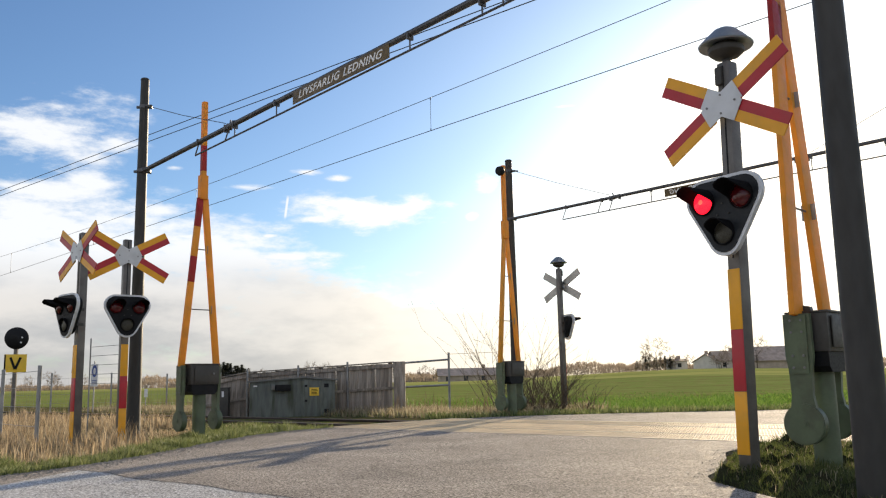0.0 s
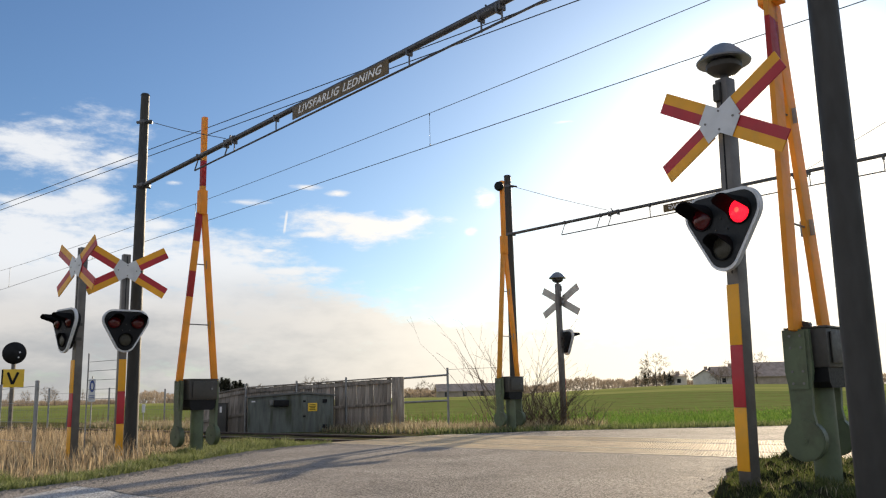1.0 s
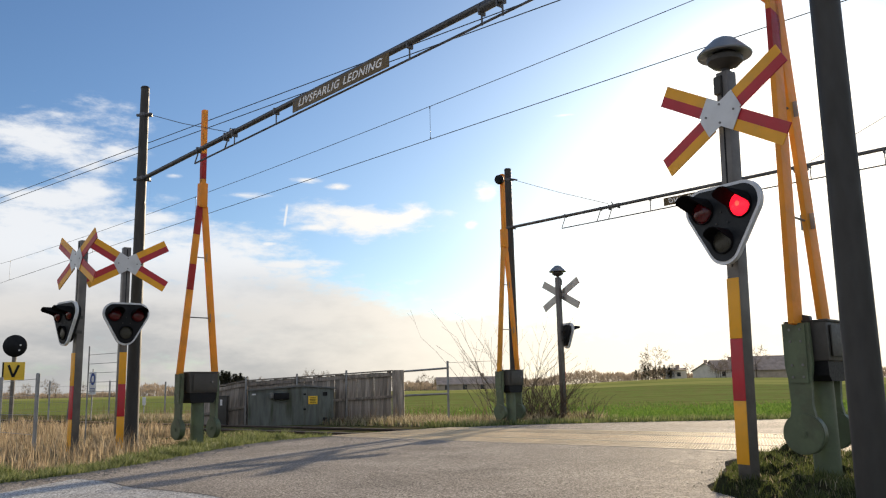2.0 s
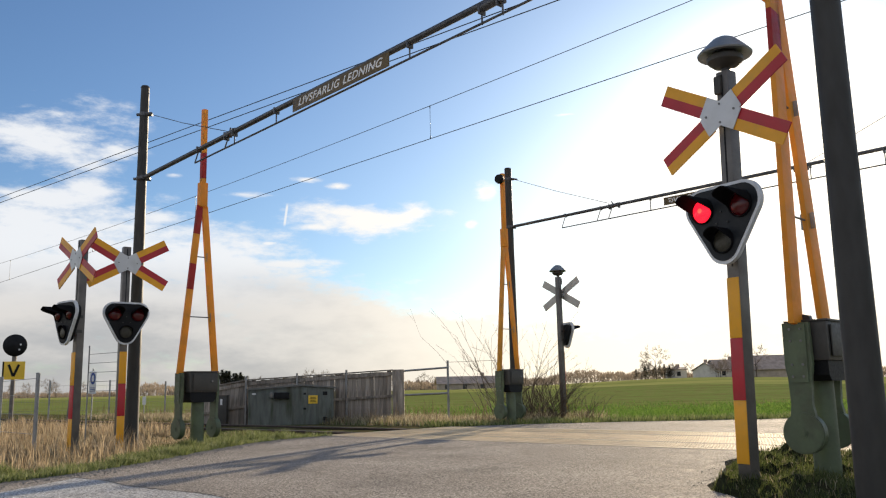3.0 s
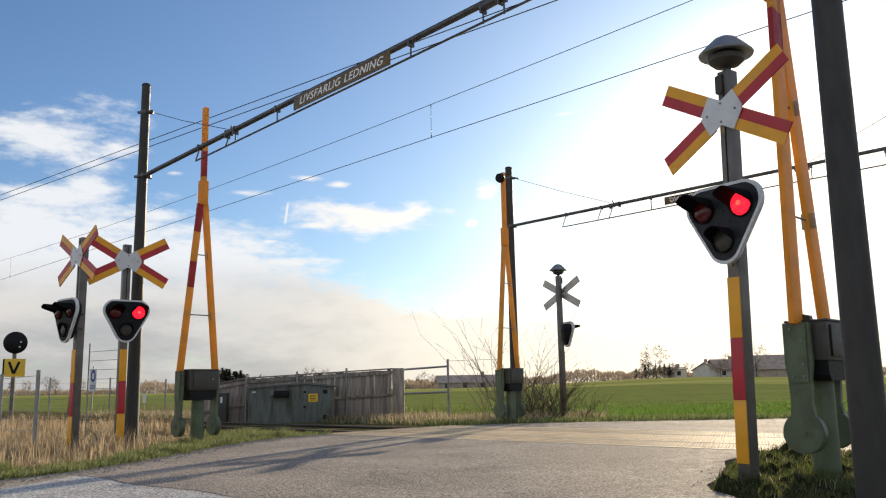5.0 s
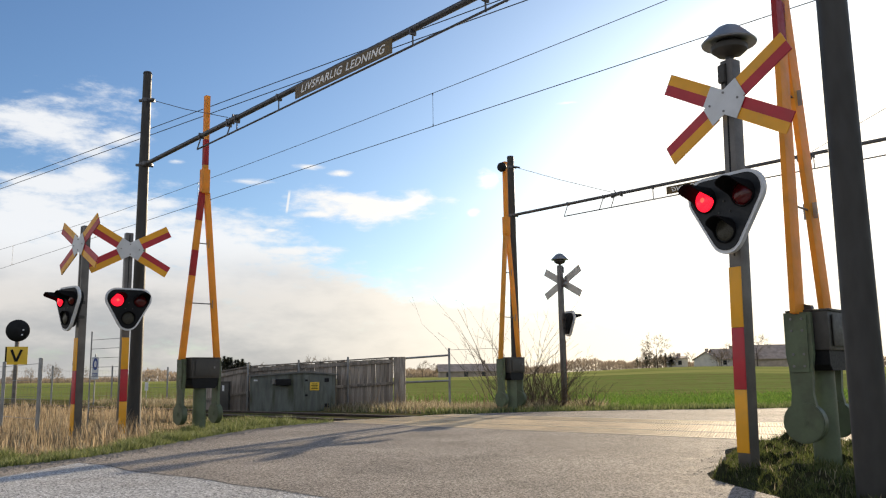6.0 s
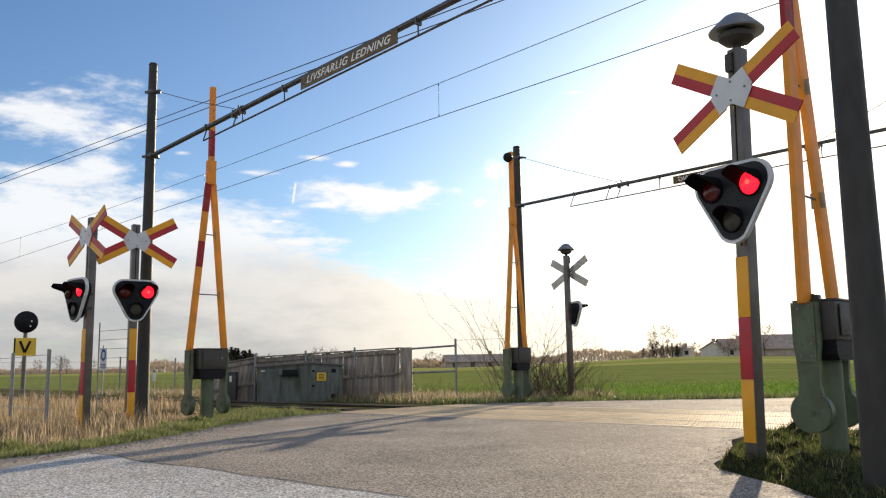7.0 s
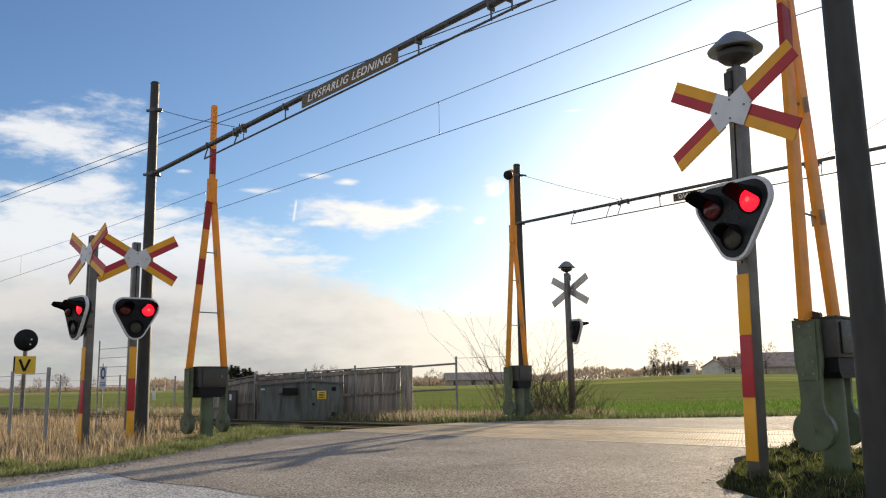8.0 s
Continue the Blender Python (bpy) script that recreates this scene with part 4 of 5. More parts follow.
def build_mast(base, height, label, bands, r0=0.118, r1=0.085):
    m = thing("mast", pose(*base), label, "mast", "masts of the height gantries")
    bm = bmesh.new()
    tube(bm, (0, 0, -0.1), (0, 0, height), r0, r1, 24)
    part("pole", bm, "mast", m, "dark tapered steel pole")
    bm = bmesh.new()
    tube(bm, (0, 0, height), (0, 0, height + 0.03), r1 + 0.008, r1 - 0.01, 24)
    part("cap", bm, "mast", m)
    for z in bands:
        bm = bmesh.new()
        r = r0 + (r1 - r0) * z / height
        tube(bm, (0, 0, z - 0.03), (0, 0, z + 0.03), r + 0.006, seg=24)
        box(bm, (r + 0.035, 0, z), (0.06, 0.07, 0.05), bevel=0.006)
        box(bm, (-r - 0.03, 0, z), (0.05, 0.05, 0.04), bevel=0.006)
        part("clamp_band", bm, "beam", m, "bolted clamp band")
    return m


def build_gantry(a, b, z, lo, side, label, guy_z, first=(2.0, 2.94, 3.22, 4.34)):
    """Tube beam from mast to mast with a light hanging chord and a warning plate in the middle."""
    a, b = Vector(a), Vector(b)
    d = b - a
    L = d.length
    yaw = math.degrees(math.atan2(d.y, d.x))
    g = thing("height_gantry", pose(a.x, a.y, z, 0, -math.degrees(math.asin((b.z - a.z) / L)), yaw), label, "height gantry")
    bm = bmesh.new()
    tube(bm, (0.10, 0, 0), (L - 0.10, 0, 0.06), 0.036, seg=12)
    part("beam", bm, "beam", g, "grey steel tube beam")
    c = L / 2 + 0.1
    for x in (0.09, L - 0.09):
        bm = bmesh.new()
        box(bm, (x, 0, 0), (0.10, 0.12, 0.07), bevel=0.01)
        tube(bm, (x, -0.12, -0.03), (x, 0.12, -0.03), 0.015, seg=8)
        part("mast_clamp", bm, "beam", g)
    for x in (3.1, L - 3.1):
        bm = bmesh.new()
        tube(bm, (x - 0.14, 0, 0.01), (x + 0.14, 0, 0.02), 0.046, seg=12)
        box(bm, (x - 0.12, 0, 0.0), (0.025, 0.09, 0.115), bevel=0.006)
        box(bm, (x + 0.12, 0, 0.0), (0.025, 0.09, 0.115), bevel=0.006)
        tube(bm, (x - 0.02, 0, 0.04), (x - 0.10, 0.05, 0.13), 0.012, seg=8)
        part("beam_joint", bm, "beam", g)
    bm = bmesh.new()
    tube(bm, (first[0], 0, lo + 0.02), (L - first[0], 0, lo + 0.05), 0.013, seg=8)
    part("lower_chord", bm, "beam", g, "thin lower chord")
    for x in (*first, 7.06, L - first[2], L - first[1], L - first[0]):
        bm = bmesh.new()
        tube(bm, (x, 0, lo + 0.03), (x + (0.12 if x < 3 else 0.0), 0, 0.0), 0.010, seg=6)
        part("hanger", bm, "beam", g)
        bm = bmesh.new()
        box(bm, (x + (0.12 if x < 3 else 0), 0, 0.01), (0.030, 0.085, 0.085), bevel=0.006)
        part("hanger_clip", bm, "beam", g)
    # warning plate
    w, h = 1.95, 0.17
    bm = bmesh.new()
    box(bm, (c, side * 0.045, lo / 2 + 0.03), (w, 0.010, h), bevel=0.003)
    plate = part("warning_plate", bm, "sign_brown", g, "dark brown warning plate")
    fc = bpy.data.curves.new("lettering", "FONT")
    fc.body = "LIVSFARLIG LEDNING"
    fc.size, fc.extrude, fc.align_x, fc.align_y = 0.135, 0.008, "CENTER", "CENTER"
    fc.space_character, fc.space_word = 1.12, 1.25
    fc.shear = 0.3
    fc.offset = 0.002
    tmp = bpy.data.objects.new("lettering", fc)
    scene.collection.objects.link(tmp)
    bpy.context.view_layer.update()
    me = bpy.data.meshes.new_from_object(tmp.evaluated_get(bpy.context.evaluated_depsgraph_get()))
    wid = max(v.co.x for v in me.vertices) - min(v.co.x for v in me.vertices)
    bpy.data.objects.remove(tmp)
    me.materials.clear()
    me.materials.append(M["letters"])
    ob = new("lettering", me)
    ob.parent = plate
    s = 1.70 / wid
    ob.matrix_basis = Matrix.Translation((c, side * 0.045, lo / 2 + 0.03)) @ Euler((radians(90), 0, radians(180) if side > 0 else 0)).to_matrix().to_4x4() @ Matrix.Diagonal((s, 1.0, 1, 1))
    tagged(ob, "white slanted capital lettering")
    # stay wires from the mast heads
    for x0, x1 in ((0.1, 2.95), (L - 0.1, L - 2.95)):
        curve_wire("stay_wire", [(x0, 0, guy_z - z), ((x0 + x1) / 2, 0, (guy_z - z + 0.1) / 2 - 0.03), (x1, 0, 0.09)], 0.006, "thin stay wire", parent=g)
        bm = bmesh.new()
        tube(bm, (x0, 0, guy_z - z), (x0 + (x1 - x0) * 0.07, 0, (guy_z - z) * 0.95), 0.022, seg=8)
        part("stay_fitting", bm, "beam", g)
    return g


MAST_L, MAST_N = (-5.04, 13.66, 0.0), (2.60, 5.23, 0.0)
MAST_FL, MAST_FR = (1.72, 20.57, 0.0), (9.07, 13.22, 0.0)
build_mast(MAST_L, 6.03, "dark tapered steel mast standing behind a crossing signal", (4.42, 5.55), 0.113, 0.07)
build_mast(MAST_N, 6.05, "dark tapered steel mast beside the grassy corner", (4.46, 5.55), 0.112, 0.08)
build_mast(MAST_FL, 6.30, "dark tapered steel mast behind the far barrier", (4.80, 6.04))
build_mast(MAST_FR, 6.30, "dark tapered steel mast across the track", (4.84, 6.04))
build_gantry((MAST_L[0], MAST_L[1], 4.42), (MAST_N[0], MAST_N[1], 4.46), 4.42, -0.19, -1, "height gantry with a dark danger plate over the near road", 5.55)
build_gantry((MAST_FL[0], MAST_FL[1], 4.80), (MAST_FR[0], MAST_FR[1], 4.84), 4.80, -0.29, 1, "height gantry with a danger plate over the far road", 6.04, (1.62, 2.62, 2.93, 4.02))

W = Vector((math.sin(radians(44)), -math.cos(radians(44)), 0))
w0 = Vector((-0.14, 15.7, 0))


def wire_pts(s0, s1, n, z_of):
    return [tuple(w0 + W * (s0 + (s1 - s0) * k / n) + Vector((0, 0, z_of(s0 + (s1 - s0) * k / n)))) for k in range(n + 1)]


def contact_z(s):
    return 5.66


def carrier_z(s):
    u = (s + 9.5 + 30) % 60 - 30
    return 6.26 + 0.0008 * u * u


curve_wire("contact_wire", wire_pts(-110, 60, 40, contact_z), 0.007, "dark contact wire over the track")
carrier = curve_wire("catenary_wire", wire_pts(-110, 60, 120, carrier_z), 0.006, "dark sagging catenary wire over the track")
for s in (-16.8, -9.6, -0.05, 7.6, -25.5, -34.0):
    bm = bmesh.new()
    p = w0 + W * s
    tube(bm, (p.x, p.y, contact_z(s)), (p.x, p.y, carrier_z(s)), 0.0045, seg=6)
    box(bm, (p.x, p.y, contact_z(s) + 0.02), (0.02, 0.02, 0.05))
    box(bm, (p.x, p.y, carrier_z(s) - 0.02), (0.02, 0.02, 0.05))
    part("dropper", bm, "wire", carrier, "thin dropper wire")
f0, f1 = Vector((-13.6, 25.2, 7.0)), Vector((1.58, 12.6, 7.0))
for off in (0.0, -0.17):
    d = f1 - f0
    curve_wire("feeder_wire", [tuple(f0 + d * k + Vector((0, 0, off))) for k in (-4, -1, 0, 0.5, 1, 2.2)], 0.009, "dark feeder wire high over the track")


# ---------------------------------------------------------------- fences, hut and small signs
def build_board_fence():
    """Close-boarded fence of weathered upright planks on posts, its top stepping up a little."""
    f = thing("board_fence", pose(0, 24.0, 0), "weathered grey close-boarded timber fence in rough grass", "fence")
    rng = random.Random(3)

    def top(x):
        return 0.98 + 0.21 * sstep(x, -6.9, -5.6) + 0.20 * (x + 5.6) / 4.2 * (x > -5.6)
    bm = bmesh.new()
    box(bm, (0, 0, 0.5), (0.1235, 0.022, 1.0), bevel=0.003)
    base = None
    x = -6.9
    while x < -1.50:
        if base is None:
            base = part("plank", bm, "wood", f)
            ob = base
        else:
            ob = new("plank", base.data)
            ob.parent = f
        h = top(x) + 0.12 + rng.uniform(-0.02, 0.01)
        ob.matrix_basis = Matrix.Translation((x, rng.uniform(-0.006, 0.006), -0.14)) @ Matrix.Rotation(radians(rng.uniform(-0.2, 0.2)), 4, "Y") @ Matrix.Diagonal((1, 1, h, 1))
        x += 0.124
    for xa, xb in ((-6.9, -5.62), (-5.62, -4.18), (-4.18, -2.78), (-2.78, -1.46)):
        for drop in (0.10, 0.72):
            bm = bmesh.new()
            a, b = Vector((xa, -0.04, top(xa) - drop)), Vector((xb, -0.04, top(xb) - drop))
            mm = Matrix.Translation((a + b) / 2) @ (b - a).to_track_quat("X", "Z").to_matrix().to_4x4()
            box(bm, (0, 0, 0), ((b - a).length, 0.05, 0.075 if drop > 0.5 else 0.10), mm, bevel=0.006)
            part("fence_rail", bm, "wood", f)
    for xa, xb in ((-6.9, -5.62), (-5.62, -4.18), (-4.18, -2.78), (-2.78, -1.46)):
        bm = bmesh.new()
        a, b = Vector((xa, -0.03, top(xa) + 0.005)), Vector((xb, -0.03, top(xb) + 0.005))
        mm = Matrix.Translation((a + b) / 2) @ (b - a).to_track_quat("X", "Z").to_matrix().to_4x4()
        box(bm, (0, 0, 0), ((b - a).length, 0.11, 0.035), mm, bevel=0.006)
        part("fence_cap", bm, "wood", f, "weathered cap board")
    for x in (-5.62, -4.18, -2.78):
        bm = bmesh.new()
        tube(bm, (x, -0.09, -0.2), (x, -0.09, top(x) + 0.10), 0.032, seg=10)
        part("fence_post", bm, "galv", f, "grey round fence post")
    # broad end pillar of two boards
    for dx in (-0.085, 0.085):
        bm = bmesh.new()
        box(bm, (-1.31 + dx, -0.10, 0.62), (0.165, 0.16, 1.56), bevel=0.008)
        part("end_board", bm, "wood", f, "broad pale end board")


def build_pipe_gate():
    g = thing("pipe_fence", pose(0, 24.0, 0), "thin steel pipe fence panel joined to the timber fence", "fence")
    bm = bmesh.new()
    tube(bm, (0.10, 0, -0.2), (0.10, 0, 1.63), 0.034, seg=10)
    part("fence_post", bm, "galv", g)
    for z0, z1, r in ((1.36, 1.43, 0.028), (0.68, 0.71, 0.028)):
        bm = bmesh.new()
        tube(bm, (-1.15, 0, z0), (0.10, 0, z1), r, seg=8)
        part("fence_pipe", bm, "galv", g)
    curve_wire("strand_wire", [(0.1, 0, 1.58), (1.6, 0.3, 1.62)], 0.006, "", parent=g)


def build_hut():
    """Relay hut: sloping roof, vent box, door with hinges and a yellow notice."""
    h = thing("relay_hut", pose(-4.40, 23.3, -0.12, 0, 0, 14), "grey-green stained relay hut with a shallow roof", "hut")
    bm = bmesh.new()
    prism(bm, [(-0.98, 0), (1.28, 0), (1.28, 1.04), (0.45, 1.11), (-0.98, 1.02)], -0.45, 0.45)
    part("hut_body", bm, "hut", h)
    bm = bmesh.new()
    prism(bm, [(-1.06, 1.015), (0.45, 1.11), (1.36, 1.03), (1.36, 1.065), (0.45, 1.155), (-1.06, 1.055)], -0.52, 0.50)
    part("hut_roof", bm, "hut_roof", h, "pale grey sheet roof")
    bm = bmesh.new()
    box(bm, (0.82, -0.462, 0.55), (0.74, 0.02, 1.02), bevel=0.005)
    door = part("hut_door", bm, "hut", h, "grey-green steel door")
    for x, z in ((0.50, 0.90), (1.05, 0.90), (1.05, 0.22), (0.50, 0.50)):
        bm = bmesh.new()
        box(bm, (x, -0.48, z), (0.12 if x > 1 else 0.07, 0.02, 0.10 if x > 1 else 0.05), bevel=0.004)
        part("hinge", bm, "black", door)
    bm = bmesh.new()
    box(bm, (0.72, -0.478, 0.74), (0.25, 0.006, 0.22), bevel=0.002)
    n = part("notice", bm, "notice", door, "yellow warning notice")
    for z, w in ((0.80, 0.16), (0.76, 0.18), (0.72, 0.15), (0.68, 0.17)):
        bm = bmesh.new()
        box(bm, (0.72, -0.483, z), (w, 0.004, 0.016))
        part("text_bar", bm, "black", n)
    bm = bmesh.new()
    box(bm, (-0.12, -0.55, 0.86), (0.40, 0.20, 0.17), bevel=0.015)
    part("vent_box", bm, "black", h, "dark vent box")
    bm = bmesh.new()
    box(bm, (-0.38, -0.52, 0.88), (0.10, 0.14, 0.14), bevel=0.01)
    part("vent_pipe", bm, "hut_roof", h)
    bm = bmesh.new()
    box(bm, (-0.85, -0.455, 0.92), (0.10, 0.01, 0.04))
    part("number_plate", bm, "white", h)


def build_locker():
    c = thing("cable_cabinet", pose(-6.20, 23.7, -0.12), "slim dark grey cable cabinet with a pale label", "cabinet")
    bm = bmesh.new()
    box(bm, (0, 0, 0.44), (0.24, 0.22, 0.88), bevel=0.012)
    part("cabinet_body", bm, "box", c)
    bm = bmesh.new()
    box(bm, (-0.03, -0.114, 0.72), (0.06, 0.004, 0.16))
    part("label_plate", bm, "white", c, "pale blank label")
    bm = bmesh.new()
    box(bm, (0, 0, 0.89), (0.27, 0.25, 0.03), bevel=0.006)
    part("cabinet_lid", bm, "box", c)


def build_wire_fence(name, pts, height, strands, label, r=0.03, mesh=True):
    f = thing(name, ID, label, "fence")
    for x, y in pts:
        z = ground_z(x, y)
        bm = bmesh.new()
        tube(bm, (x, y, z - 0.1), (x, y, z + height), r, seg=8)
        tube(bm, (x, y, z + height), (x, y, z + height + 0.015), r * 1.15, r * 0.8, seg=8)
        part("fence_post", bm, "galv", f)
    for s in strands:
        curve_wire("fence_wire", [(x, y, ground_z(x, y) + s) for x, y in pts], 0.0045, "", parent=f, mat="galv")
    if not mesh:
        return f
    # mesh of upright wires
    verts, faces = [], []
    for (xa, ya), (xb, yb) in zip(pts, pts[1:]):
        n = int(math.hypot(xb - xa, yb - ya) / 0.12)
        dx, dy = (xb - xa), (yb - ya)
        l = math.hypot(dx, dy)
        for k in range(n):
            x, y = xa + dx * k / n, ya + dy * k / n
            z = ground_z(x, y)
            w = 0.0018
            i = len(verts)
            verts += [(x - dx / l * w, y - dy / l * w, z), (x + dx / l * w, y + dy / l * w, z), (x + dx / l * w, y + dy / l * w, z + strands[-1]), (x - dx / l * w, y - dy / l * w, z + strands[-1])]
            faces.append((i, i + 1, i + 2, i + 3))
    ob = raw_object("fence_mesh", verts, faces, "galv", f)
    tagged(ob, "thin upright mesh wires", kind="stuff")
    return f


def build_post_sign():
    """Railway mark: black disc above a yellow plate with the letter V."""
    s = thing("railway_sign", pose(-13.8, 26.95, 0, 0, 0, 26), "yellow V plate under a black disc on a post", "sign")
    bm = bmesh.new()
    tube(bm, (0, 0, -0.1), (0, 0, 2.35), 0.07, seg=10)
    part("post", bm, "post_dark", s)
    bm = bmesh.new()
    lathe(bm, [(0.10, -0.03), (0.34, -0.02), (0.355, 0.02), (0.33, 0.05), (0.22, 0.10), (0.05, 0.14)], Matrix.Translation((0, -0.06, 2.50)) @ Matrix.Rotation(radians(90), 4, "X"))
    d = part("disc", bm, "black", s, "glossy black domed disc")
    for x, z in ((0.13, 2.36), (0.16, 2.52)):
        bm = bmesh.new()
        tube(bm, (x, -0.20, z), (x, -0.15, z), 0.028, seg=10)
        part("marker", bm, "white", d)
    bm = bmesh.new()
    box(bm, (0, -0.09, 1.70), (0.65, 0.012, 0.57), bevel=0.003)
    p = part("plate", bm, "notice", s, "yellow plate with a black V")
    bm = bmesh.new()
    for sx in (-1, 1):
        m = Matrix.Translation((sx * 0.075, -0.101, 1.70)) @ Matrix.Rotation(radians(sx * 21), 4, "Y")
        box(bm, (0, 0, 0), (0.075, 0.008, 0.40), m)
    part("letter", bm, "black", p, "black letter V")
    # thin dark edge on one side
    bm = bmesh.new()
    box(bm, (-0.30, -0.10, 1.70), (0.045, 0.006, 0.55))
    part("plate_edge", bm, "black", p)


def build_small_signs():
    s = thing("notice_sign", pose(-13.6, 32.6, 0, 0, 0, 22), "narrow white notice with a blue oval on the fence", "sign")
    bm = bmesh.new()
    tube(bm, (0, 0.02, -0.1), (0, 0.02, 1.9), 0.025, seg=8)
    part("post", bm, "galv", s)
    bm = bmesh.new()
    box(bm, (0, -0.03, 1.36), (0.25, 0.01, 0.86), bevel=0.003)
    p = part("plate", bm, "white", s)
    bm = bmesh.new()
    lathe(bm, [(0.10, 0), (0.10, 0.006)], Matrix.Translation((0, -0.035, 1.52)) @ Matrix.Rotation(radians(90), 4, "X") @ Matrix.Diagonal((0.9, 2.3, 1, 1)))
    lathe(bm, [(0.055, 0), (0.055, 0.009)], Matrix.Translation((0, -0.035, 1.52)) @ Matrix.Rotation(radians(90), 4, "X") @ Matrix.Diagonal((0.8, 2.3, 1, 1)), mat=1)
    part("oval", bm, ["blue", "white"], p, "blue oval ring")
    for z in (1.16, 1.10, 1.04):
        bm = bmesh.new()
        box(bm, (0, -0.037, z), (0.18, 0.004, 0.025))
        part("text_bar", bm, "blue", p)
    b = thing("signal_box", pose(-12.3, 27.6, 0, 0, 4, 20), "small grey box on a leaning thin post", "signal box")
    bm = bmesh.new()
    tube(bm, (0, 0, -0.1), (0, 0, 1.40), 0.03, seg=8)
    part("post", bm, "post_dark", b)
    bm = bmesh.new()
    box(bm, (0.05, 0, 1.52), (0.24, 0.14, 0.30), bevel=0.015)
    part("case", bm, "box", b)
    w = thing("marker_board", pose(-11.9, 33.5, 0, 0, 0, 20), "small pale marker board on a stake", "sign")
    bm = bmesh.new()
    tube(bm, (0, 0, -0.1), (0, 0, 0.75), 0.02, seg=8)
    part("post", bm, "galv", w)
    bm = bmesh.new()
    box(bm, (0, -0.03, 0.63), (0.13, 0.01, 0.32), bevel=0.003)
    part("plate", bm, "white", w)


build_board_fence()
build_pipe_gate()
build_hut()
build_locker()
build_post_sign()
build_small_signs()
build_wire_fence("wire_fence", [(-6.28, 13.02), (-7.75, 14.75), (-10.0, 16.8), (-12.0, 18.6), (-14.0, 20.5)], 1.22,
                 (0.3, 0.6, 0.9, 1.15), "galvanised wire mesh fence standing in dry grass", 0.032)
build_wire_fence("wire_fence", [(-5.05, 13.25), (-5.9, 13.95)], 1.68, (0.95, 1.1, 1.25, 1.4, 1.55), "taller wire fence panel beside the dark mast", 0.012, False)
build_wire_fence("wire_fence", [(-7.6, 36.9), (-9.7, 36.3), (-11.8, 35.7), (-13.8, 34.8), (-15.9, 34.0), (-18.0, 33.2), (-20.1, 32.4), (-22.2, 31.6), (-24.3, 30.8)],
                 1.55, (0.35, 0.7, 1.05, 1.35), "galvanised wire fence along the field edge", 0.035)


# ---------------------------------------------------------------- far buildings
def sight(px, d):
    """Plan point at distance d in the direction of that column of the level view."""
    a = math.atan((px - 784) / 1474) - radians(0.1)
    x, y = d * math.sin(a), d * math.cos(a)
    return Vector((x, y, ground_z(x, y)))


def build_house(px, d, w, depth, eaves, ridge, wall, roof, yaw, label, windows=3, name="farmhouse"):
    p = sight(px, d)
    h = thing(name, pose(p.x, p.y, p.z - 0.2, 0, 0, yaw), label, "building", "farm buildings on the horizon")
    bm = bmesh.new()
    box(bm, (0, 0, eaves / 2), (w, depth, eaves))
    prism(bm, [(-depth / 2, eaves), (depth / 2, eaves), (0, ridge)], -w / 2, w / 2, Matrix.Rotation(radians(90), 4, "Z"))
    part("wall", bm, wall, h, smooth_angle=20)
    for sy in (-1, 1):
        bm = bmesh.new()
        a = math.atan2(ridge - eaves, depth / 2)
        L = math.hypot(ridge - eaves, depth / 2) + 0.5
        m = Matrix.Translation((0, sy * depth / 4 * 1.08, (eaves + ridge) / 2 + 0.02)) @ Matrix.Rotation(-sy * a, 4, "X")
        box(bm, (0, 0, 0.08), (w + 0.8, L, 0.16), m)
        part("roof", bm, roof, h)
    for k in range(windows):
        x = -w / 2 + w * (k + 0.5) / windows
        bm = bmesh.new()
        box(bm, (x, -depth / 2 - 0.02, eaves * 0.55), (1.0, 0.08, 1.1))
        part("window", bm, "glass", h)
    if windows:
        bm = bmesh.new()
        box(bm, (w * 0.15, 0.3, ridge + 0.35), (0.8, 0.7, 1.4))
        part("chimney", bm, roof, h)
    return h


build_house(1281, 225, 8.6, 7, 2.0, 4.3, "house", "roof_dark", 12, "pale farmhouse with a dark tiled roof among trees")
build_house(1246, 222, 4.5, 6, 1.8, 3.6, "house", "roof_dark", 60, "small pale outbuilding joined to the farmhouse", 1)
build_house(1398, 215, 20.0, 12, 2.0, 5.2, "barn", "roof_dark", -8, "large dark barn with a high roof", 0, "barn")
build_house(1192, 228, 4.2, 4, 2.3, 2.7, "house", "roof_dark", 5, "small white flat-roofed shed at the field edge", 1, "shed")
build_house(835, 205, 17.0, 7, 1.4, 3.0, "barn", "roof_dark", 4, "long low dark farm building", 4, "barn")
build_house(738, 260, 5.0, 5, 0.9, 2.2, "barn", "roof_dark", 50, "pale gabled cottage beyond the field", 2, "cottage")
build_house(756, 262, 5.0, 5, 0.9, 2.1, "house", "roof_dark", 70, "pale gabled cottage beyond the field", 2, "cottage")


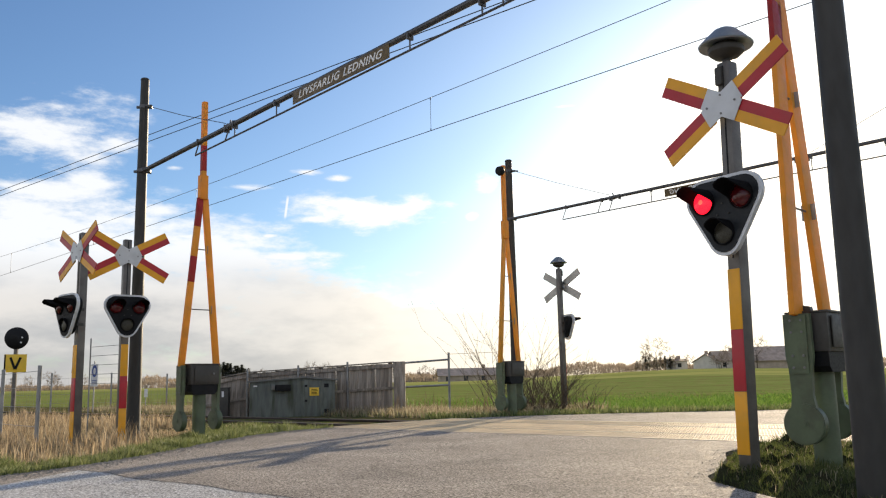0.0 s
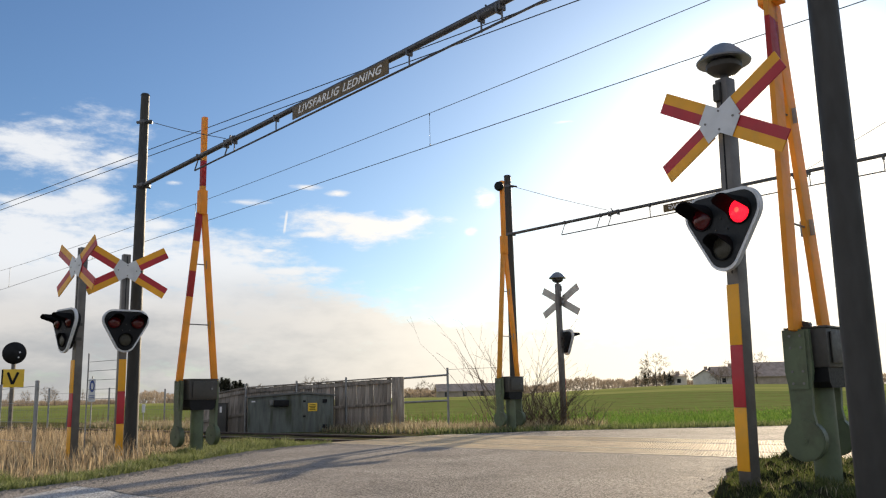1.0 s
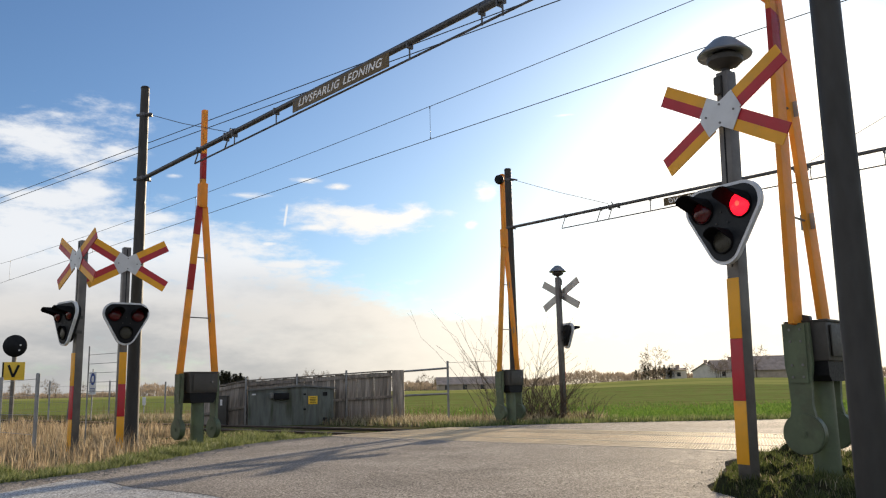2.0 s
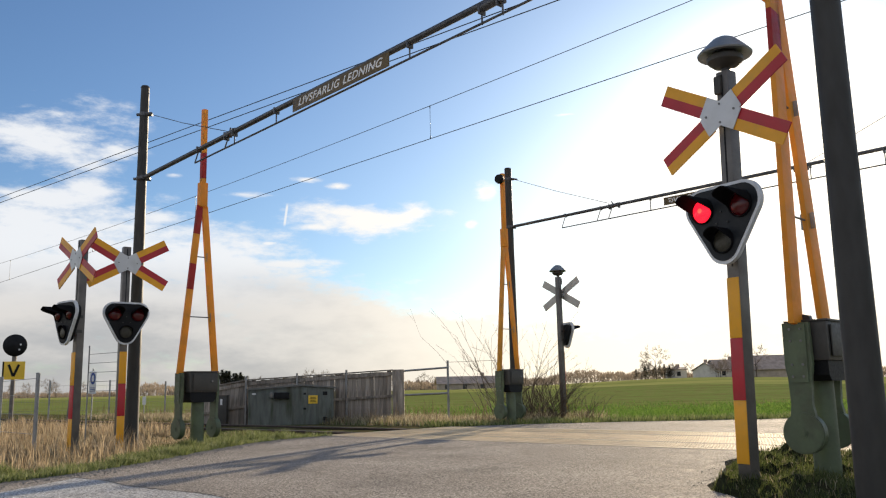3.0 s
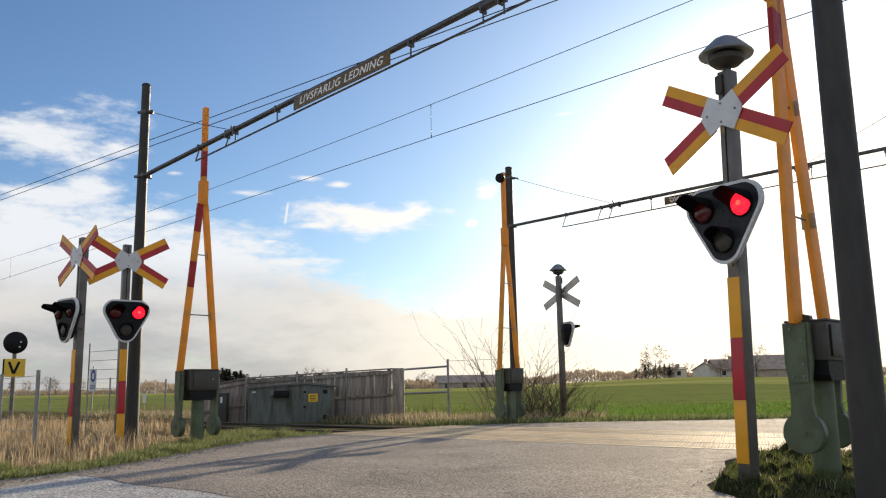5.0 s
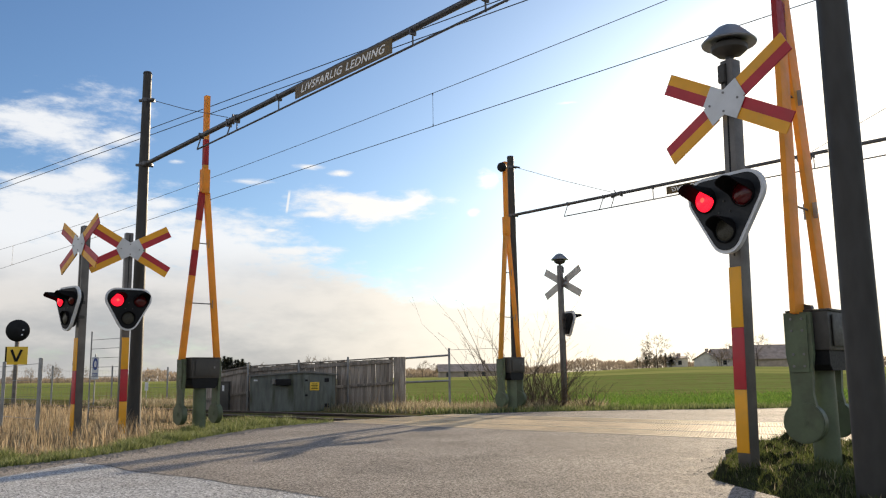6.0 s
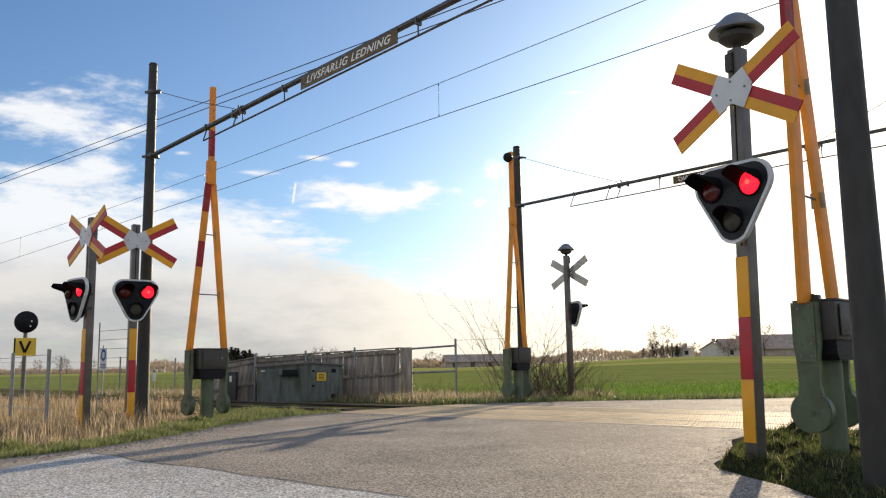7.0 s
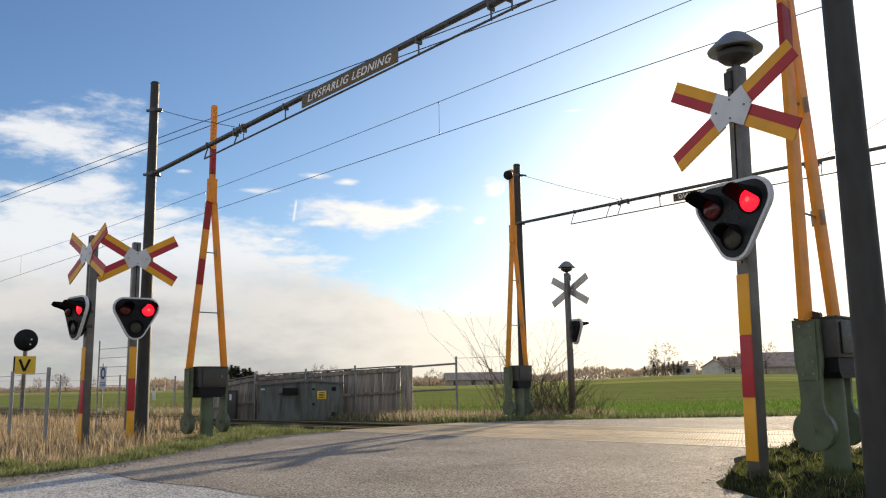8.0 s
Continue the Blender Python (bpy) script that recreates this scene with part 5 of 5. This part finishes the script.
# ---------------------------------------------------------------- trees and bushes
def bare_tree(name, seed, height, spread=1.0, levels=4, trunk=0.022, low=0.25, twig_r=0.010):
    """Winter tree in two parts: trunk with limbs, and a crown of many fine twigs. Unit: metres."""
    rng = random.Random(seed)
    limbs, twigs = ([], []), ([], [])

    def stick(a, b, r0, r1, store, seg):
        d = (b - a).normalized()
        u = d.orthogonal().normalized()
        v = d.cross(u)
        i = len(store[0])
        for c, r in ((a, r0), (b, r1)):
            for k in range(seg):
                t = 2 * math.pi * k / seg
                store[0].append(tuple(c + (u * math.cos(t) + v * math.sin(t)) * r))
        for k in range(seg):
            store[1].append((i + k, i + (k + 1) % seg, i + seg + (k + 1) % seg, i + seg + k))

    def grow(a, d, length, r, level):
        n = 3 if level < levels else 2
        p = a
        for k in range(n):
            d = (d + Vector((rng.uniform(-1, 1), rng.uniform(-1, 1), rng.uniform(-0.3, 0.6))) * (0.16 if level else 0.07)).normalized()
            q = p + d * length / n
            r1 = r * (1 - 0.22)
            stick(p, q, r, r1, limbs if level < 2 else twigs, 6 if level < 2 else 3)
            if level < levels and (level > 0 or (k + 1) / n > low):
                for j in range(2 if level == 0 else rng.choice((1, 2, 2))):
                    ang = rng.uniform(0, 2 * math.pi)
                    side = (d.orthogonal().normalized() * math.cos(ang) + d.cross(d.orthogonal().normalized()) * math.sin(ang))
                    nd = (d * rng.uniform(0.5, 0.9) + side * spread * rng.uniform(0.5, 0.95)).normalized()
                    grow(q, nd, length * rng.uniform(0.45, 0.66), max(r1 * 0.55, twig_r), level + 1)
            p, r = q, r1
    grow(Vector((0, 0, -0.1)), Vector((0, 0, 1)), height * 0.62, height * trunk, 0)
    t = thing(name, ID, "bare winter tree with a fine twiggy crown", "tree", "trees on the horizon")
    tk = raw_object("trunk", limbs[0], limbs[1], "bark", t)
    cr = raw_object("crown", twigs[0], twigs[1], "twig", t)
    return t


def conifer(name, seed, height):
    rng = random.Random(seed)
    t = thing(name, ID, "dark ragged conifer on the horizon", "tree", "trees on the horizon")
    bm = bmesh.new()
    tube(bm, (0, 0, -0.1), (0, 0, height * 0.97), height * 0.018, 0.02, 8)
    part("trunk", bm, "bark", t)
    verts, faces = [], []
    for k in range(420):
        f = rng.random() ** 0.8
        z = height * (0.12 + 0.88 * f)
        reach = height * 0.2 * (1 - f) ** 0.85 + 0.1
        a = rng.uniform(0, 2 * math.pi)
        r = reach * rng.uniform(0.35, 1.1)
        c = Vector((math.cos(a) * r, math.sin(a) * r, z - 0.18 * r))
        for j in range(2):
            i = len(verts)
            s = height * 0.035 * rng.uniform(0.6, 1.4)
            d = Vector((math.cos(a), math.sin(a), rng.uniform(-0.6, 0.1))).normalized()
            w = Vector((-math.sin(a), math.cos(a), rng.uniform(-0.5, 0.5))).normalized()
            verts += [tuple(c - d * s + w * s * 0.5), tuple(c - d * s - w * s * 0.5), tuple(c + d * s * 1.2)]
            faces.append((i, i + 1, i + 2))
    raw_object("crown", verts, faces, "conifer", t)
    return t


def build_trees():
    rng = random.Random(11)
    kinds = [bare_tree("tree", 1, 7.5, 0.9, twig_r=0.03), bare_tree("tree", 2, 7.0, 1.1, twig_r=0.03), bare_tree("tree", 5, 8.0, 0.8, twig_r=0.03)]
    firs = [conifer("conifer", 4, 7.0), conifer("conifer", 8, 6.0)]
    used = set()

    def put(kind, px, d, s, wide=1.0):
        p = sight(px, d)
        m = Matrix.Translation(p) @ Matrix.Rotation(rng.uniform(0, 6.28), 4, "Z")
        if kind in used:
            ob = copy_thing(kind, m)
        else:
            ob = kind
            ob.matrix_basis = m
            used.add(kind)
        ob.scale = (s * wide, s * wide, s)
    for px, d, s in ((462, 190, 0.5), (534, 200, 0.55), (548, 200, 0.6), (572, 196, 0.55), (588, 205, 0.5), (690, 220, 0.5), 
                     (60, 190, 0.36), (95, 185, 0.42), (108, 200, 0.38), (30, 180, 0.34), (150, 190, 0.36),
                     (1157, 190, 0.8), (1333, 205, 0.8),
                     (1152, 222, 0.5), (1178, 225, 0.45), (1215, 228, 0.5), (1290, 212, 0.6), 
                     (1132, 228, 0.55), (1190, 226, 0.5), (1262, 211, 0.42), (1270, 209, 0.46), (1279, 212, 0.4), (745, 230, 0.55), (765, 232, 0.5), (880, 235, 0.5)):
        put(kinds[rng.randrange(3)], px, d, s)
    for px, d, s in ((392, 175, 0.55), (402, 172, 0.62), (412, 176, 0.5), (422, 173, 0.6), (432, 178, 0.55), (440, 175, 0.45), (1122, 226, 0.45), (1138, 224, 0.5),
                     (1144, 226, 0.58), (1154, 223, 0.5), (1164, 224, 0.55), (1172, 226, 0.52), (1181, 225, 0.45),
                     (384, 176, 0.60), (390, 174, 0.66), (398, 173, 0.7), (405, 175, 0.68), (410, 172, 0.66), (418, 174, 0.7), (424, 176, 0.66), (430, 172, 0.62), (436, 175, 0.6), (442, 174, 0.52), (450, 176, 0.45), (386, 170, 0.42), (396, 168, 0.5), (407, 171, 0.47), (416, 169, 0.52), (427, 170, 0.48), (436, 170, 0.42), (445, 172, 0.36), (378, 172, 0.36), (330, 178, 0.5), (345, 180, 0.5)):
        put(firs[rng.randrange(2)], px, d, s, 1.7)


def build_far_wood():
    """Bare hedges and woods along the skyline: a dense thicket of upright twigs, thinning out at the top."""
    rng = random.Random(21)
    verts, faces = [], []

    def tallness(px):
        t = 2.3 + 1.0 * noise.noise(Vector((px * 0.012, 0, 3))) + 0.7 * noise.noise(Vector((px * 0.07, 0, 9)))
        t += 1.0 * math.exp(-((px - 275) / 26.0) ** 2) + 1.0 * math.exp(-((px - 1010) / 45.0) ** 2) + 0.6 * math.exp(-((px - 1165) / 30.0) ** 2)
        return max(0.3, t * (0.55 if 1195 < px < 1320 else 1.0) * (0.6 if px < 230 else 1.0))
    for k in range(34000):
        px = rng.uniform(-300, 1900)
        d = rng.uniform(236, 262)
        if 560 < px < 700:
            continue
        p = sight(px, d)
        z = p.z + tallness(px) * rng.random() ** 0.75
        i = len(verts)
        w, h = rng.uniform(0.05, 0.16), rng.uniform(0.4, 1.0)
        lean = rng.uniform(-0.35, 0.35)
        verts += [(p.x - w, p.y, z - h * 0.6), (p.x + w, p.y, z - h * 0.6), (p.x + lean, p.y + rng.uniform(-0.3, 0.3), z + h * 0.6)]
        faces.append((i, i + 1, i + 2))
    tagged(raw_object("far_woods", verts, faces, "hedge"), "low bare hedges and woods along the skyline", "woods", kind="stuff")


def build_bush(centre, seed, label, n, reach, height, name="bush"):
    rng = random.Random(seed)
    t = thing(name, pose(*centre), label, "bush", "bare bushes by the far barrier")
    verts, faces = [], []

    def stick(a, b, r0, r1):
        d = (b - a).normalized()
        u = d.orthogonal().normalized()
        v = d.cross(u)
        i = len(verts)
        for c, r in ((a, r0), (b, r1)):
            for k in range(3):
                verts.append(tuple(c + (u * math.cos(2.094 * k) + v * math.sin(2.094 * k)) * r))
        for k in range(3):
            faces.append((i + k, i + (k + 1) % 3, i + 3 + (k + 1) % 3, i + 3 + k))
    for k in range(n):
        a = Vector((rng.uniform(-0.4, 0.4) * reach, rng.uniform(-0.3, 0.3), 0))
        d = Vector((rng.uniform(-0.9, 0.9), rng.uniform(-0.5, 0.5), rng.uniform(0.5, 1.3))).normalized()
        L = height * rng.uniform(0.4, 1.15)
        r = rng.uniform(0.009, 0.018)
        p = a
        for j in range(5):
            q = p + d * L / 5
            stick(p, q, r, r * 0.75)
            r *= 0.75
            d = (d + Vector((rng.uniform(-0.2, 0.2), rng.uniform(-0.2, 0.2), rng.uniform(-0.15, 0.1)))).normalized()
            if j > 0 and rng.random() < 0.8:
                sd = (d + Vector((rng.uniform(-0.9, 0.9), rng.uniform(-0.6, 0.6), rng.uniform(-0.2, 0.6)))).normalized()
                e = q + sd * L * rng.uniform(0.12, 0.3)
                stick(q, e, r * 0.8, 0.0025)
                stick(q + (e - q) * 0.5, q + (e - q) * 0.5 + (sd + Vector((rng.uniform(-0.7, 0.7), 0, rng.uniform(0, 0.5)))).normalized() * L * 0.12, r * 0.5, 0.002)
            p = q
    tagged(raw_object("branch_tangle", verts, faces, "bark", t), "bare brown branches", kind="stuff")


build_trees()
build_far_wood()
build_bush((2.45, 21.4, -0.06), 3, "bare tangled bush around the far barrier", 120, 1.3, 1.5)
build_bush((1.75, 21.6, -0.06), 5, "tall bare shoots behind the far barrier", 34, 1.6, 2.7)
build_bush((3.5, 21.9, -0.06), 8, "low bare twigs at the field edge", 22, 0.9, 0.9)


# ---------------------------------------------------------------- grass and crops
def scatter(name, n, place, h0, h1, mat, label, width=0.006, lean=0.35, seed=1, category="grass", bend=True):
    """Many blades, each rooted on the ground. place() gives x, y, height factor or None."""
    rng = random.Random(seed)
    verts, faces = [], []
    for k in range(n):
        got = place(rng)
        if got is None:
            continue
        x, y, f = got[:3]
        z = ground_z(x, y) - 0.01 + (got[3] if len(got) > 3 else 0)
        h = rng.uniform(h0, h1) * f
        a = rng.uniform(0, 2 * math.pi)
        w = width * rng.uniform(0.6, 1.5)
        la, ll = rng.uniform(0, 2 * math.pi), lean * h * rng.uniform(0.1, 1.0)
        dx, dy = math.cos(la) * ll, math.sin(la) * ll
        cx, cy = math.cos(a) * w, math.sin(a) * w
        i = len(verts)
        if bend:
            verts += [(x - cx, y - cy, z), (x + cx, y + cy, z), (x + dx * 0.35 + cx * 0.8, y + dy * 0.35 + cy * 0.8, z + h * 0.6),
                      (x + dx * 0.35 - cx * 0.8, y + dy * 0.35 - cy * 0.8, z + h * 0.6), (x + dx, y + dy, z + h * 0.97)]
            faces += [(i, i + 1, i + 2, i + 3), (i + 3, i + 2, i + 4)]
        else:
            verts += [(x - cx, y - cy, z), (x + cx, y + cy, z), (x + dx, y + dy, z + h)]
            faces.append((i, i + 1, i + 2))
    return tagged(raw_object(name, verts, faces, mat), label, category, kind="stuff")


def clump(x, y, s=1.0, seed=0.0):
    return 0.5 + 0.5 * noise.noise(Vector((x * s, y * s, seed)))


def verge_left(rng):
    q = rng.uniform(1.5, 10.0)
    p = road_left(q) - rng.random() ** 1.1 * (1.0 + 1.6 * sstep(q, 6.0, 9.0)) + 0.05
    v = plan(p, q)
    c = clump(v.x, v.y, 2.2)
    if rng.random() > 0.15 + c:
        return None
    return v.x, v.y, 0.35 + 1.6 * c * c


def dry_left(rng):
    q = rng.uniform(2.0, 9.6)
    p = road_left(q) - 0.55 - rng.random() ** 1.2 * 14
    v = plan(p, q)
    c = clump(v.x, v.y, 0.9, 4.0)
    if rng.random() > 0.15 + 1.1 * c:
        return None
    near_gate = sstep(math.hypot(v.x + 4.3, v.y - 14.55), 0.4, 2.2)
    low = 0.25 + 0.75 * sstep(p, -15.2, -17.5) if q > 6.5 else 1.0
    return v.x, v.y, (0.25 + 1.3 * c * c) * (0.30 + 0.70 * near_gate) * low * (0.4 + 0.6 * sstep(road_left(q) - p, 0.4, 1.4))


def track_far(rng):
    q = 14.2 + rng.random() ** 1.2 * 5.2
    p = rng.uniform(-34, -12.3)
    v = plan(p, q)
    if q > DECK[1] and p > road_left(q) - 0.05:
        return None
    c = clump(v.x, v.y, 1.2, 8.0)
    if rng.random() > 0.2 + c:
        return None
    return v.x, v.y, 0.5 + 0.8 * c


def field_edge(rng):
    q = rng.uniform(13.8, 34)
    p = road_left(q) - rng.random() ** 1.4 * 1.6 + 0.05
    v = plan(p, q)
    c = clump(v.x, v.y, 1.6, 2.0)
    if rng.random() > 0.3 + c:
        return None
    return v.x, v.y, 0.5 + 0.8 * c


def turf_lift(x, y, u):
    """Height of the lumpy turf over the ground, u metres in from the road edge."""
    lump = max(0.0, noise.noise(Vector((x * 4.2, y * 4.2, 1.5)))) + 0.45 * noise.noise(Vector((x * 11, y * 11, 4.0)))
    return sstep(u, 0.0, 0.16) * (0.068 + 0.15 * lump) - 0.012


def island(rng):
    q = rng.uniform(4.75, 9.9)
    u = rng.random() ** 1.1 * 4.5
    v = plan(road_right(q) + u + 0.06, q)
    c = clump(v.x, v.y, 2.6, 6.0)
    if rng.random() > 0.3 + c:
        return None
    return v.x, v.y, 0.45 + 1.0 * c, turf_lift(v.x, v.y, u)


def build_turf():
    verts, faces = [], []
    nu, nq = 90, 130
    for j in range(nq + 1):
        q = 4.75 + 5.2 * j / nq
        for i in range(nu + 1):
            u = 4.5 * (i / nu) ** 1.5
            v = plan(road_right(q) + u + 0.06, q)
            verts.append((v.x, v.y, ground_z(v.x, v.y) + turf_lift(v.x, v.y, u)))
    for j in range(nq):
        for i in range(nu):
            k = j * (nu + 1) + i
            faces.append((k, k + 1, k + nu + 2, k + nu + 1))
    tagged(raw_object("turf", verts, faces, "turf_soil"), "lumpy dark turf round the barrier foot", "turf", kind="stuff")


def crop_field(rng):
    a = radians(rng.uniform(-32, 33))
    d = 19.0 + 34 * rng.random() ** 1.7
    x, y = d * math.sin(a), d * math.cos(a)
    p, q = T.x * x + T.y * y, Q.x * x + Q.y * y
    if p > road_left(q) - 1.2 or q < (17.0 if p > -12 else 19.8):
        return None
    if rng.random() < sstep(d, 24, 50) * 0.9 or rng.random() > 0.35 + clump(x, y, 0.9, 12.0):
        return None
    return x, y, 0.7 + 0.7 * clump(x, y, 0.6, 3.0)


scatter("verge_grass", 60000, verge_left, 0.05, 0.18, "lush", "short green verge grass along the road edge", 0.004, 0.8, 2)
scatter("dry_grass", 26000, dry_left, 0.18, 0.58, "dry", "tall straw-coloured dry grass beside the track", 0.005, 0.45, 3)
scatter("old_grass", 32000, dry_left, 0.08, 0.26, "dry_dark", "matted brown winter grass beside the track", 0.007, 0.9, 4)
scatter("trackside_grass", 26000, track_far, 0.12, 0.34, "dry_dark", "frosty rough grass between track and fence", 0.008, 0.7, 5)
scatter("trackside_green", 14000, track_far, 0.06, 0.2, "lush", "low green grass between track and fence", 0.009, 0.8, 6)
scatter("trackside_weeds", 1800, track_far, 0.35, 0.75, "stalk", "thin dead weed stalks along the fence", 0.005, 0.4, 16)
scatter("field_edge_grass", 20000, field_edge, 0.08, 0.24, "lush", "rough grass between the far road and field", 0.010, 0.8, 7)
build_turf()
scatter("corner_grass", 75000, island, 0.02, 0.085, "corner", "green tufted grass round the barrier foot, darkened for shade", 0.0032, 1.0, 8)
scatter("corner_dry_grass", 5000, island, 0.03, 0.10, "dry_dark", "brown grass among the green tufts", 0.0025, 0.9, 9)
scatter("crop", 110000, crop_field, 0.06, 0.14, "crop", "low green winter crop in rows", 0.022, 0.9, 10, "crop", False)



def gravel(name, n, place, r0, r1, label, seed, mat="ballast_stone"):
    """Loose chippings, each a small uneven lump."""
    rng = random.Random(seed)
    verts, faces = [], []
    for k in range(n):
        got = place(rng)
        if got is None:
            continue
        x, y, z = got
        r = rng.uniform(r0, r1)
        i = len(verts)
        for d in ((1, 0, 0), (-1, 0, 0), (0, 1, 0), (0, -1, 0), (0, 0, 0.8), (0, 0, -0.4)):
            verts.append((x + d[0] * r * rng.uniform(0.6, 1.2), y + d[1] * r * rng.uniform(0.6, 1.2), z + d[2] * r * rng.uniform(0.5, 1.0)))
        for a, b in ((0, 2), (2, 1), (1, 3), (3, 0)):
            faces += [(i + a, i + b, i + 4), (i + b, i + a, i + 5)]
    tagged(raw_object(name, verts, faces, mat), label, "gravel", kind="stuff")


def edge_gravel(rng):
    q = rng.uniform(1.5, 10.0)
    v = plan(road_left(q) + 0.02 + abs(rng.gauss(0, 0.22)), q)
    return v.x, v.y, 0.004


def corner_gravel(rng):
    q = rng.uniform(5.6, 9.9)
    v = plan(road_right(q) - abs(rng.gauss(0, 0.09)), q)
    return v.x, v.y, 0.004


def track_gravel(rng):
    p = DECK_P[0] - rng.random() ** 1.5 * 22
    v = plan(p, TRACK_Q + rng.uniform(-1.95, 1.95))
    return v.x, v.y, -0.10 + 0.02 * rng.random()


gravel("edge_gravel", 2600, edge_gravel, 0.004, 0.016, "loose pale chippings along the road edge", 31)
gravel("corner_gravel", 160, corner_gravel, 0.003, 0.010, "loose chippings round the grassy corner", 32)
gravel("track_stones", 9000, track_gravel, 0.02, 0.045, "dark broken stone between the sleepers", 33, "track_stone")

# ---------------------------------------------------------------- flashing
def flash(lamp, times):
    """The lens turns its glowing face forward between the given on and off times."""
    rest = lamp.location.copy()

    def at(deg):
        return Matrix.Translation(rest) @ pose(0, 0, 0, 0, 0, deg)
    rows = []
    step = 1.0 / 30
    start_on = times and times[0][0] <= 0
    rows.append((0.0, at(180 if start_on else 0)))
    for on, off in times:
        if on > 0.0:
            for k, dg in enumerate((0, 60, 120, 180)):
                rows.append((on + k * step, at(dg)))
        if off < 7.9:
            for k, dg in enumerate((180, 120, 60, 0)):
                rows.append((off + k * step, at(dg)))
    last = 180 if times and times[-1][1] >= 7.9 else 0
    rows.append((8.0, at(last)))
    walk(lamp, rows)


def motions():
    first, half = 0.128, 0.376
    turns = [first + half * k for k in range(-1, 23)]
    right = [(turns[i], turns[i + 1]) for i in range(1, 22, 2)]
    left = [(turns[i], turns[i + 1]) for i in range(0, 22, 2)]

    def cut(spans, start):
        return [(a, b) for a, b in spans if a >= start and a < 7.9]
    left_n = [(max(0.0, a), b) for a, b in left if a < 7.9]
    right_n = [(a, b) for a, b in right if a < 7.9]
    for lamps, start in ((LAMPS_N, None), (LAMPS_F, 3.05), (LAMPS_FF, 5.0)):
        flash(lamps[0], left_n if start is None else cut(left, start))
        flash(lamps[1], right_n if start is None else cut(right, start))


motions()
